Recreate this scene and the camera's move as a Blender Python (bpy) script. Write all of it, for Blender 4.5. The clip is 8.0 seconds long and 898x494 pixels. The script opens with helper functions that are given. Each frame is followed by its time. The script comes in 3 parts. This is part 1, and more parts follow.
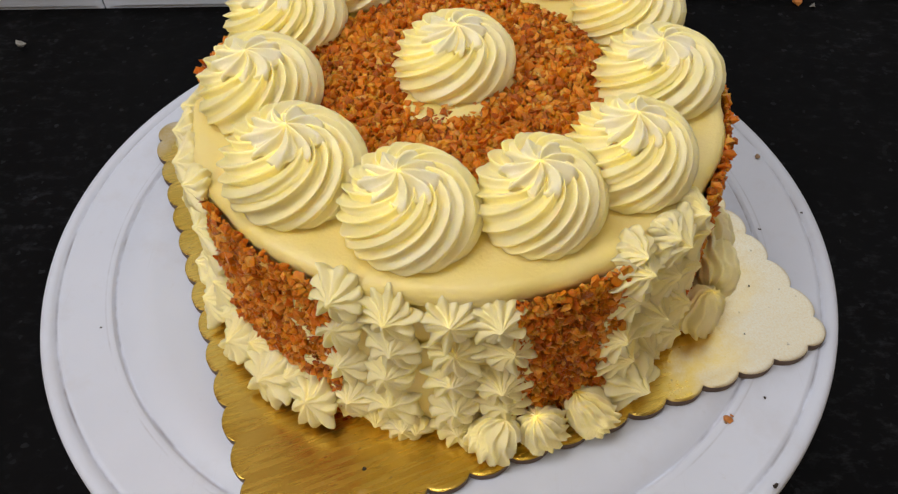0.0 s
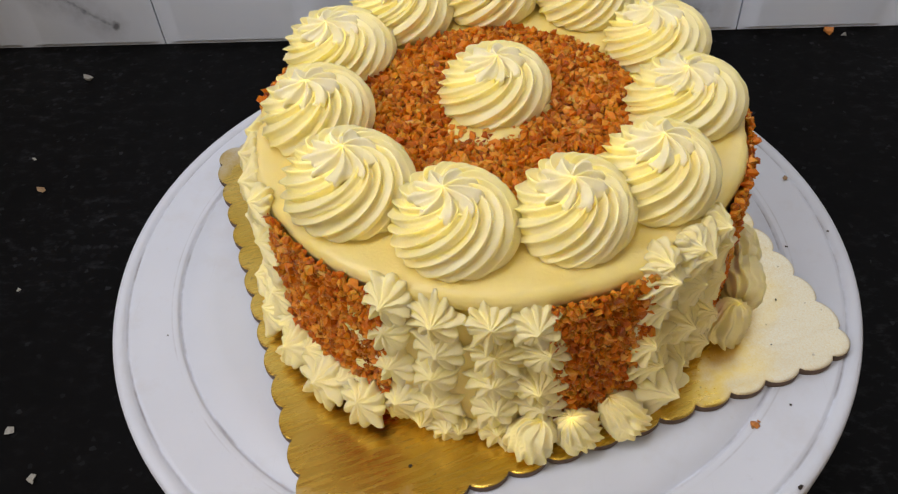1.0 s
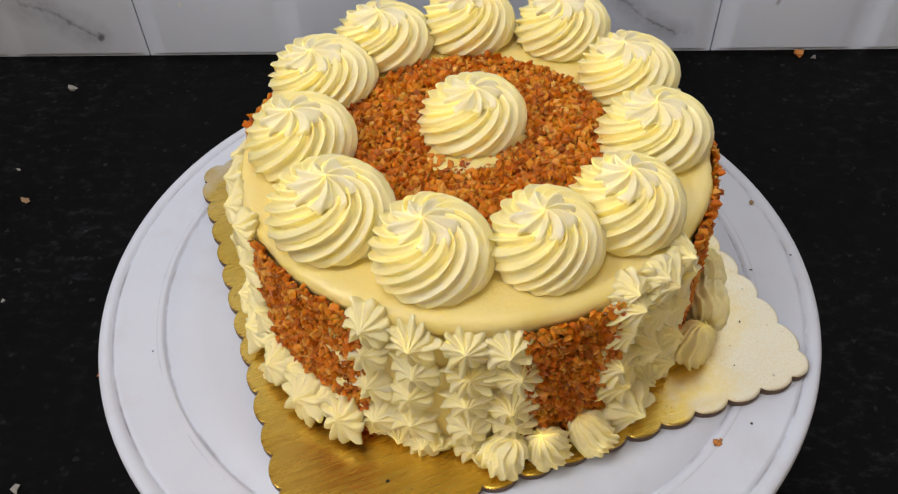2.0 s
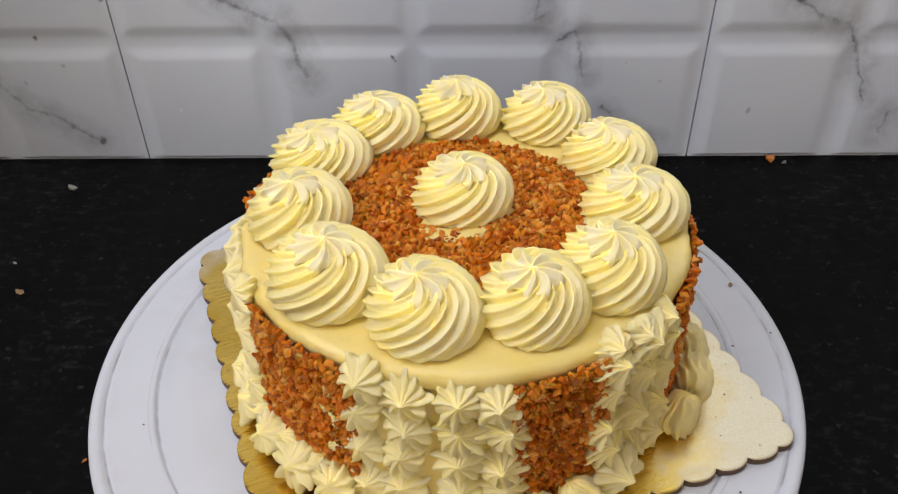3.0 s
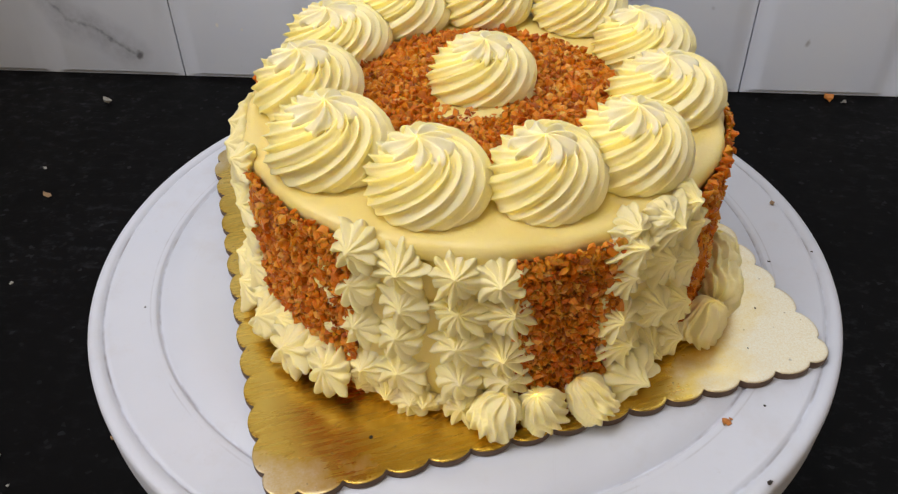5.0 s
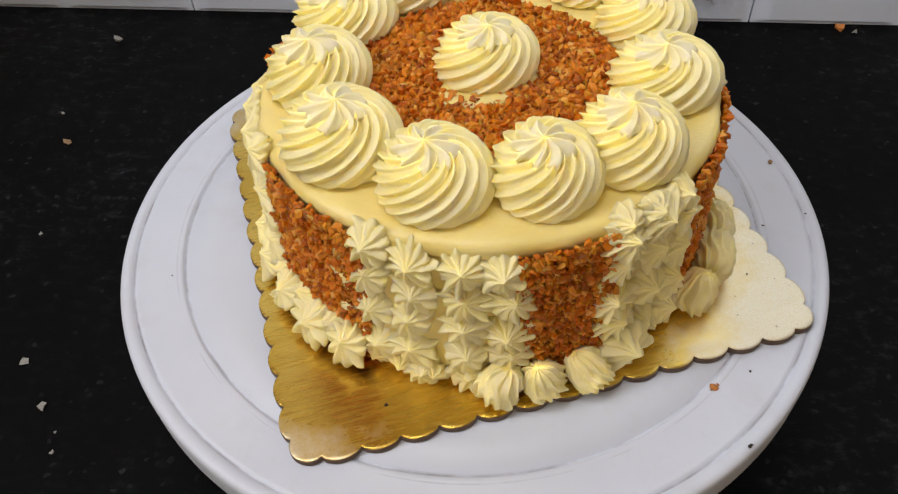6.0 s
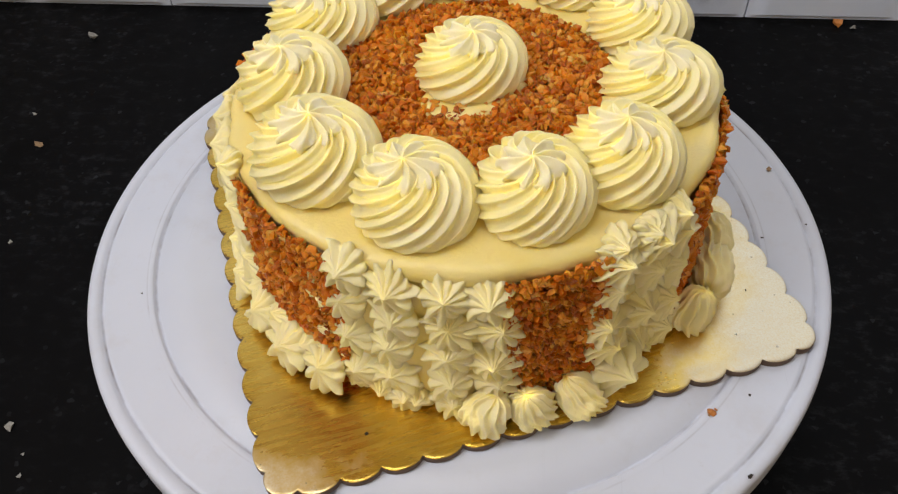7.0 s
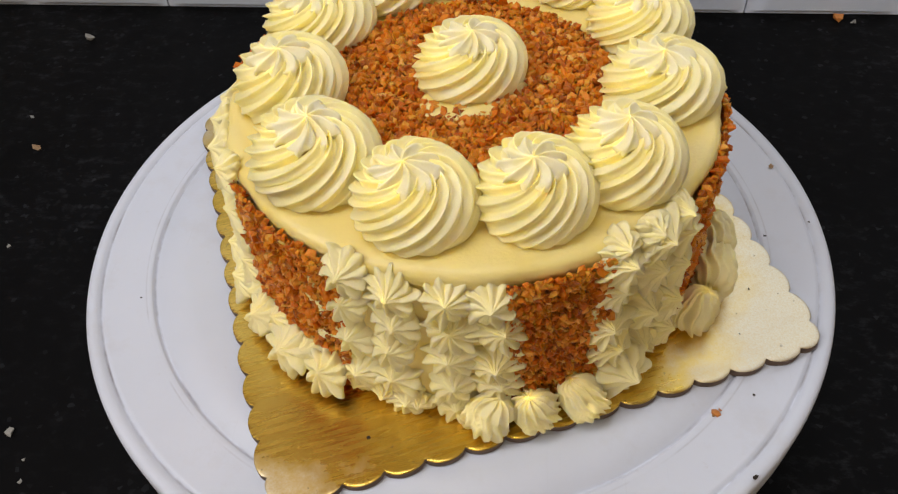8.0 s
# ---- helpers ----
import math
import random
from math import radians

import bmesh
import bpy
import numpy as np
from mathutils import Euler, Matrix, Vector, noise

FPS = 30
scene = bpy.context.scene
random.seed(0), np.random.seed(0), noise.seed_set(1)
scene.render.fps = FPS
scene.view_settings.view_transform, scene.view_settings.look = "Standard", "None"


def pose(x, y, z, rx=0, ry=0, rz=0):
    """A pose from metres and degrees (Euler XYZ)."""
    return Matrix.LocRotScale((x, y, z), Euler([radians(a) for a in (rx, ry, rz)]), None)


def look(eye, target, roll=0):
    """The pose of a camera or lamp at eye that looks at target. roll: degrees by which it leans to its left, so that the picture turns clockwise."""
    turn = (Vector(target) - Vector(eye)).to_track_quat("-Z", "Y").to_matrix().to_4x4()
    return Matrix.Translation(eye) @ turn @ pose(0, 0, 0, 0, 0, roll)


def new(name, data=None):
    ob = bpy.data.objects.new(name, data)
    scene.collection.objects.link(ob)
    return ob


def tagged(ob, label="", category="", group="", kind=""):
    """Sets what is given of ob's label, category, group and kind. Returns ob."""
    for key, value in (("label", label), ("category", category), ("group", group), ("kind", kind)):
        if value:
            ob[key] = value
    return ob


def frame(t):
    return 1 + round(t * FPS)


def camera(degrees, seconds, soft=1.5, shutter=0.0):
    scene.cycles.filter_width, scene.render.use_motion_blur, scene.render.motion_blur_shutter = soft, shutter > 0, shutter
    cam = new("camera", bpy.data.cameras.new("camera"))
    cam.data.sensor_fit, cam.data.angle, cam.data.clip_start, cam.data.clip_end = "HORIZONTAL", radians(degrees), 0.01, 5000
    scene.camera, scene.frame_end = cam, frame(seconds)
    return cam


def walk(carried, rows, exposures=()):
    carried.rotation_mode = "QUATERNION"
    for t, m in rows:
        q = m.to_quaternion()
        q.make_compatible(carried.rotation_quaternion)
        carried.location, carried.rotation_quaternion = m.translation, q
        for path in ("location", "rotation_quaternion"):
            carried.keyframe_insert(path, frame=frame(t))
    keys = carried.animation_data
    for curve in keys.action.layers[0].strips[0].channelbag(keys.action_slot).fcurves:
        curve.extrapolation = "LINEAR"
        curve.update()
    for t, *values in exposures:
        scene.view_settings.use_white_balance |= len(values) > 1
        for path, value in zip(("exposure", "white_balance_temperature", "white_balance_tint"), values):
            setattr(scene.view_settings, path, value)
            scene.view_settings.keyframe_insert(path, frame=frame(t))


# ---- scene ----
LENS = 56.5
cam = camera(LENS, 8.0, soft=1.25, shutter=0.1)
PATH = [
    (0, (0.0101, -0.2192, 0.3290), (0.0033, 0.0407, 0.0250), -1.48),
    (0.5, (0.0133, -0.2320, 0.3336), (-0.0091, 0.0392, 0.0405), -4.14),
    (1, (0.0098, -0.2376, 0.3411), (-0.0155, 0.0328, 0.0474), -4.23),
    (1.2, (0.0097, -0.2397, 0.3427), (-0.0106, 0.0320, 0.0498), -3.19),
    (2.3, (0.0119, -0.2397, 0.3572), (-0.0034, 0.0314, 0.0635), -2.03),
    (2.5, (0.0116, -0.2403, 0.3568), (-0.0010, 0.0334, 0.0655), -1.69),
    (2.8, (0.0106, -0.2497, 0.3507), (0.0047, 0.0475, 0.0831), -0.44),
    (3, (0.0099, -0.2626, 0.3475), (0.0006, 0.0499, 0.0979), -0.96),
    (3.1, (0.0120, -0.2820, 0.3400), (-0.0010, 0.0438, 0.1033), -0.90),
    (3.2, (0.0129, -0.3014, 0.3341), (0.0012, 0.0286, 0.1084), -0.63),
    (3.3, (0.0160, -0.3200, 0.3240), (0.0008, -0.0021, 0.1083), -1.10),
    (3.4, (0.0210, -0.3340, 0.3180), (-0.0038, -0.0093, 0.0896), -1.35),
    (3.5, (0.0190, -0.3418, 0.3177), (-0.0010, -0.0149, 0.0881), -0.91),
    (3.6, (0.0265, -0.3500, 0.3125), (-0.0052, -0.0268, 0.0780), -1.05),
    (3.7, (0.0275, -0.3515, 0.3135), (-0.0052, -0.0288, 0.0793), -0.65),
    (3.8, (0.0285, -0.3460, 0.3140), (-0.0072, -0.0224, 0.0813), -0.80),
    (4, (0.0242, -0.3262, 0.3098), (-0.0098, 0.0071, 0.0913), -0.42),
    (4.2, (0.0242, -0.2964, 0.2834), (-0.0156, 0.0410, 0.0723), 0.43),
    (5.3, (0.0249, -0.2677, 0.3364), (-0.0089, 0.0200, 0.0605), -2.02),
    (5.5, (0.0242, -0.2696, 0.3504), (-0.0144, 0.0121, 0.0690), -2.54),
    (6, (0.0269, -0.2583, 0.3462), (-0.0109, 0.0075, 0.0497), -3.06),
    (6.5, (0.0278, -0.2496, 0.3442), (-0.0098, 0.0146, 0.0462), -2.90),
    (7, (0.0277, -0.2384, 0.3409), (-0.0059, 0.0232, 0.0402), -2.71),
    (7.5, (0.0299, -0.2335, 0.3400), (-0.0039, 0.0261, 0.0376), -3.26),
    (8, (0.0273, -0.2357, 0.3403), (-0.0064, 0.0248, 0.0387), -3.28),
]
# the phone starts a little darker and brightens its picture while it stands back
EXPOSURES = [(0, -0.12), (1.0, -0.09), (2.4, 0.0), (2.8, 0.0), (3.2, 0.03), (3.7, 0.06), (4.0, 0.14), (4.2, 0.13), (5.3, 0.03), (6.0, 0.0), (8.0, -0.04)]
walk(cam, [(t, look(eye, target, roll)) for t, eye, target, roll in PATH], EXPOSURES)

# ---- light ----
world = bpy.data.worlds.new("world")
scene.world = world
world.use_nodes = True
wt = world.node_tree
sky = wt.nodes.new("ShaderNodeTexSky")
sky.sky_type = "NISHITA"
sky.sun_disc = False
sky.sun_elevation = radians(40)
sky.sun_rotation = radians(200)
wt.links.new(sky.outputs["Color"], wt.nodes["Background"].inputs["Color"])
wt.nodes["Background"].inputs["Strength"].default_value = 0.1


def area_light(name, m, width, height, watts, colour):
    lamp = bpy.data.lights.new(name, "AREA")
    lamp.shape, lamp.size, lamp.size_y, lamp.energy, lamp.color = "RECTANGLE", width, height, watts, colour
    ob = new(name, lamp)
    ob.matrix_world = m
    return ob


# unseen overhead fill; west window daylight; added fills from east, north and front
area_light("overhead_fill", look((-0.20, -0.12, 1.62), (-0.20, -0.1199, 0.0)), 0.36, 0.30, 5.1, (1.0, 0.97, 0.96))
area_light("window_daylight", look((-0.79, -0.42, 1.12), (0.25, 0.0, 0.2)), 0.55, 0.70, 8.2, (0.97, 0.97, 1.0))
# warm fill for the cake's right side, set in an added, unseen window
area_light("east_fill", look((1.09, -0.25, 1.00), (0.0, 0.0, 0.25)), 0.68, 0.85, 0.9, (1.0, 0.86, 0.62))
# unseen window light, added to give the foil's right side a bright reflection
area_light("north_sheen_fill", look((0.331, 0.34, 0.63), (0.331, -0.30, 0.45)), 0.50, 0.62, 1.1, (0.95, 0.98, 1.0))
# warm fill for the cake's front, in an opening added behind the camera
area_light("warm_front_fill", look((-0.1, -2.13, 0.6), (-0.1, 0.0, 0.3)), 0.9, 1.6, 4.6, (1.0, 0.76, 0.43))


# ---- materials ----
class Mat:
    """A node material under construction."""

    def __init__(self, name):
        self.m = bpy.data.materials.new(name)
        self.m.use_nodes = True
        self.t = self.m.node_tree
        self.p = self.t.nodes["Principled BSDF"]

    def node(self, kind, **values):
        n = self.t.nodes.new(kind)
        for k, v in values.items():
            k = k.replace("_", " ")
            if k in n.inputs:
                self.put(n.inputs[k], v)
        return n

    def put(self, socket, v):
        if isinstance(v, bpy.types.NodeSocket):
            self.t.links.new(v, socket)
        else:
            socket.default_value = v

    def set(self, **values):
        for k, v in values.items():
            self.put(self.p.inputs[k.replace("_", " ")], v)
        return self

    def coords(self, kind="Object"):
        return self.node("ShaderNodeTexCoord").outputs[kind]

    def noise(self, scale, detail=3.0, rough=0.5, vector=None):
        n = self.node("ShaderNodeTexNoise", Scale=scale, Detail=detail, Roughness=rough, Vector=vector or self.coords())
        return n.outputs["Fac"]

    def ramp(self, fac, *stops):
        n = self.node("ShaderNodeValToRGB", Fac=fac)
        e = n.color_ramp.elements
        while len(e) < len(stops):
            e.new(0.5)
        for el, (at, colour) in zip(e, stops):
            el.position, el.color = at, (*colour, 1.0) if len(colour) == 3 else colour
        return n.outputs["Color"]

    def math(self, op, a, b=0.0, clamp=False):
        n = self.t.nodes.new("ShaderNodeMath")
        n.operation, n.use_clamp = op, clamp
        self.put(n.inputs[0], a)
        self.put(n.inputs[1], b)
        return n.outputs[0]

    def vmath(self, op, a, b=None, out=0):
        n = self.t.nodes.new("ShaderNodeVectorMath")
        n.operation = op
        self.put(n.inputs[0], a)
        if b is not None:
            self.put(n.inputs[1], b)
        return n.outputs[out]

    def mix(self, fac, a, b):
        n = self.t.nodes.new("ShaderNodeMix")
        n.data_type = "RGBA"
        self.put(n.inputs["Factor"], fac)
        self.put(n.inputs[6], a)
        self.put(n.inputs[7], b)
        return n.outputs[2]

    def bump(self, height, strength, distance):
        n = self.node("ShaderNodeBump", Height=height, Strength=strength, Distance=distance)
        self.put(self.p.inputs["Normal"], n.outputs["Normal"])
        return self


def grey(v):
    return (v, v, v, 1.0)


def make_cream(name, lo, hi, glow):
    k = Mat(name)
    c = k.ramp(k.noise(60, 3), (0.3, lo), (0.7, hi))
    k.set(Base_Color=c, Roughness=0.46, Specular_IOR_Level=0.5, Coat_Weight=0.45, Coat_Roughness=0.32, Subsurface_Weight=1.0, Subsurface_Radius=(1.0, 0.85, 0.2), Subsurface_Scale=glow)
    k.p.subsurface_method = "BURLEY"
    k.bump(k.math("ADD", k.noise(900, 4, 0.6), k.math("MULTIPLY", k.noise(160, 2), 1.5)), 0.3, 0.0006)
    return k.m


def make_praline():
    k = Mat("praline")
    isl = k.node("ShaderNodeNewGeometry").outputs["Random Per Island"]
    c = k.ramp(isl, (0.0, (0.20, 0.030, 0.002)), (0.25, (0.47, 0.103, 0.004)), (0.62, (0.74, 0.248, 0.012)), (0.90, (0.90, 0.41, 0.06)), (1.0, (0.92, 0.56, 0.17)))
    c = k.mix(k.ramp(k.noise(800, 5, 0.75), (0.38, grey(0.0)), (0.66, grey(0.6))), c, (0.76, 0.245, 0.014, 1))
    c = k.mix(k.ramp(k.noise(130, 3), (0.45, grey(0.0)), (0.75, grey(0.6))), c, (0.84, 0.255, 0.005, 1))
    k.set(Base_Color=c, Roughness=k.math("ADD", k.math("MULTIPLY", k.noise(700, 3), 0.35), 0.12), Specular_IOR_Level=0.3, Subsurface_Weight=0.7, Subsurface_Radius=(1.0, 0.4, 0.08), Subsurface_Scale=0.0012)
    k.bump(k.noise(1500, 4, 0.7), 0.6, 0.0006)
    return k.m


def make_praline_bed():
    k = Mat("praline_bed")
    c = k.ramp(k.noise(500, 4, 0.7), (0.3, (0.20, 0.036, 0.003)), (0.7, (0.48, 0.115, 0.008)))
    k.set(Base_Color=c, Roughness=0.5)
    k.bump(k.noise(700, 4, 0.7), 1.0, 0.002)
    return k.m


def make_plastic():
    k = Mat("white_plastic")
    co = k.coords()
    c = k.ramp(k.noise(9, 4, 0.6), (0.35, (0.65, 0.685, 0.775)), (0.65, (0.70, 0.73, 0.82)))
    scuff = k.ramp(k.noise(220, 4, 0.75), (0.66, grey(0.0)), (0.74, grey(1.0)))
    c = k.mix(k.math("MULTIPLY", scuff, 0.16), c, (0.5, 0.48, 0.46, 1))
    smudge = k.math("MULTIPLY", k.ramp(k.noise(32, 5, 0.72), (0.55, grey(0.0)), (0.78, grey(1.0))), 0.22)
    c = k.mix(smudge, c, (0.50, 0.45, 0.41, 1))
    turned = k.node("ShaderNodeMapping", Vector=co, Scale=(900, 22, 22), Rotation=(0, 0, radians(28))).outputs[0]
    lines = k.ramp(k.node("ShaderNodeTexNoise", Vector=turned, Scale=1.0, Detail=2.0).outputs["Fac"], (0.70, grey(0.0)), (0.76, grey(1.0)))
    c = k.mix(k.math("MULTIPLY", k.math("MULTIPLY", lines, k.ramp(k.noise(14, 2), (0.5, grey(0.0)), (0.7, grey(1.0)))), 0.22), c, (0.42, 0.42, 0.46, 1))
    # dirt caught in the two grooves, patchy
    r = k.vmath("LENGTH", k.vmath("MULTIPLY", co, (1.0, 1.0, 0.0)), out=1)
    patch = k.ramp(k.noise(26, 4, 0.7), (0.42, grey(0.03)), (0.66, grey(1.0)))
    for at, wide, much in ((0.12475, 0.0008, 0.85), (0.12815, 0.0005, 0.4), (0.14605, 0.0007, 0.85)):
        near = k.math("SUBTRACT", 1.0, k.math("DIVIDE", k.math("ABSOLUTE", k.math("SUBTRACT", r, at)), wide), clamp=True)
        c = k.mix(k.math("MULTIPLY", k.math("MULTIPLY", near, patch), much), c, (0.16, 0.13, 0.12, 1))
    # faint brown stains low on the base
    low = k.node("ShaderNodeSeparateXYZ", Vector=co).outputs["Z"]
    stain = k.math("MULTIPLY", k.ramp(low, (0.010, grey(1.0)), (0.030, grey(0.0))), k.ramp(k.noise(40, 4, 0.7), (0.5, grey(0.0)), (0.72, grey(1.0))))
    c = k.mix(k.math("MULTIPLY", stain, 0.5), c, (0.35, 0.24, 0.14, 1))
    k.set(Base_Color=c, Roughness=k.math("ADD", k.math("MULTIPLY", k.noise(30, 3), 0.2), 0.3), Specular_IOR_Level=0.4)
    k.bump(k.noise(500, 3), 0.08, 0.0004)
    return k.m


def make_plain(name, colour, rough=0.5, scale=80, spread=0.25, metal=0.0):
    k = Mat(name)
    lo, hi = [v * (1 - spread) for v in colour], [min(1, v * (1 + spread)) for v in colour]
    k.set(Base_Color=k.ramp(k.noise(scale, 4, 0.6), (0.3, lo), (0.7, hi)), Roughness=rough, Metallic=metal)
    k.bump(k.noise(scale * 4, 3), 0.15, 0.0005)
    return k.m


def make_gold():
    k = Mat("gold_foil")
    co = k.coords()
    streak = k.node("ShaderNodeMapping", Vector=co, Scale=(60, 700, 60), Rotation=(0, 0, radians(35))).outputs[0]
    fine = k.node("ShaderNodeTexNoise", Vector=streak, Scale=1.0, Detail=3.0).outputs["Fac"]
    wide = k.noise(22, 3)
    c = k.ramp(wide, (0.3, (0.62, 0.39, 0.05)), (0.7, (0.77, 0.54, 0.13)))
    # corners pale and grainy from rubbing, the right side's white glare painted in
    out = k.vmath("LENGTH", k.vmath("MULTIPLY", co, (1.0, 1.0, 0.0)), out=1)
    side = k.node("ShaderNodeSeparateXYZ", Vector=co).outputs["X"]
    rub_glare = k.math("ADD", k.math("DIVIDE", k.math("SUBTRACT", k.math("ADD", out, k.math("MULTIPLY", side, 0.17)), 0.111), 0.020), k.math("MULTIPLY", k.math("SUBTRACT", k.noise(70, 4, 0.65), 0.5), 2.2), clamp=True)
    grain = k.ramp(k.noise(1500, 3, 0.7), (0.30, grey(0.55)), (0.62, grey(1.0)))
    rub_glare = k.math("MULTIPLY", rub_glare, grain)
    c = k.mix(rub_glare, c, (0.86, 0.79, 0.63, 1))
    specks = k.math("MULTIPLY", k.ramp(k.noise(330, 2, 0.6), (0.70, grey(0.0)), (0.74, grey(1.0))), 0.6)
    c = k.mix(specks, c, (0.30, 0.22, 0.12, 1))
    k.set(Base_Color=c, Metallic=1.0, Roughness=k.math("ADD", k.math("ADD", k.math("MULTIPLY", fine, 0.20), 0.17), k.math("MULTIPLY", rub_glare, 0.22)))
    k.bump(k.math("ADD", k.math("MULTIPLY", fine, 0.22), k.math("MULTIPLY", k.noise(55, 2), 1.8)), 0.14, 0.0012)
    return k.m


def make_granite():
    k = Mat("black_granite")
    v = k.node("ShaderNodeTexVoronoi", Vector=k.coords(), Scale=420.0)
    fleck = k.ramp(v.outputs["Color"], (0.86, grey(0.0)), (0.97, grey(0.8)))
    fleck = k.math("MULTIPLY", fleck, k.noise(35, 4, 0.7))
    base = k.ramp(k.noise(14, 5, 0.65), (0.35, (0.0010, 0.0010, 0.0012)), (0.7, (0.0026, 0.0026, 0.0030)))
    smear = k.node("ShaderNodeMapping", Vector=k.coords(), Scale=(90, 150, 90)).outputs[0]
    smear = k.node("ShaderNodeTexNoise", Vector=smear, Scale=1.0, Detail=5.0, Roughness=0.72).outputs["Fac"]
    smear = k.math("MULTIPLY", k.ramp(smear, (0.52, grey(0.0)), (0.70, grey(1.0))), k.ramp(k.noise(7, 3), (0.42, grey(0.22)), (0.62, grey(1.0))))
    base = k.mix(smear, base, (0.019, 0.0195, 0.022, 1))
    k.set(Base_Color=k.mix(fleck, base, (0.05, 0.052, 0.058, 1)), Roughness=k.math("ADD", k.math("MULTIPLY", k.noise(60, 5, 0.7), 0.25), 0.38), Specular_IOR_Level=0.08)
    k.bump(k.noise(300, 4), 0.06, 0.0006)
    return k.m


# the grey veins printed on the tiles: (x, z) along the wall, thickness
VEINS = [
    (0.0030, (-0.178, 0.150), (-0.1704, 0.1359), (-0.1575, 0.1266), (-0.1409, 0.1159), (-0.1231, 0.1132), (-0.1151, 0.0958), (-0.1115, 0.0816), (-0.1058, 0.0706)),
    (0.0028, (-0.350, 0.100), (-0.334, 0.072), (-0.3156, 0.0440), (-0.2955, 0.0387), (-0.2739, 0.0203)),
    (0.0030, (0.215, 0.150), (0.2295, 0.1255), (0.254, 0.1096), (0.2688, 0.1079), (0.2799, 0.0914), (0.2851, 0.0735)),
    (0.0016, (0.2851, 0.0735), (0.2973, 0.0491)),
    (0.0026, (0.3175, 0.040), (0.3130, 0.0225)),
    (0.0022, (0.0558, 0.1370), (0.0563, 0.1236), (0.0546, 0.1119), (0.0607, 0.1136)),
    (0.0024, (0.0731, 0.0964), (0.0825, 0.1034), (0.0878, 0.0859), (0.0910, 0.0696)),
    (0.0020, (0.108, 0.045), (0.1322, 0.0238), (0.1491, 0.0156)),
]
# small dark specks and pale drops on the tiles: (x, z), radius, darkness
SPECKS = [(-0.2948, 0.1009, 0.0022, 0.9), (-0.3097, 0.0661, 0.0020, 0.3), (-0.2802, 0.0800, 0.0018, 0.35), (0.2160, 0.0410, 0.0022, 0.45), (0.1487, 0.0666, 0.0016, 0.2), (0.1374, 0.1287, 0.0018, 0.5),
          (-0.240, 0.1290, 0.0016, 0.6), (0.2335, 0.1262, 0.0034, 0.9), (-0.1704, 0.1359, 0.0030, 0.8), (-0.0446, 0.0854, 0.0014, 0.8), (-0.0436, 0.0825, 0.0010, 0.7), (-0.2690, 0.0192, 0.0034, 0.8)]
DROPS = [(-0.2029, 0.0435, 0.0018), (-0.1849, 0.0405, 0.0012)]


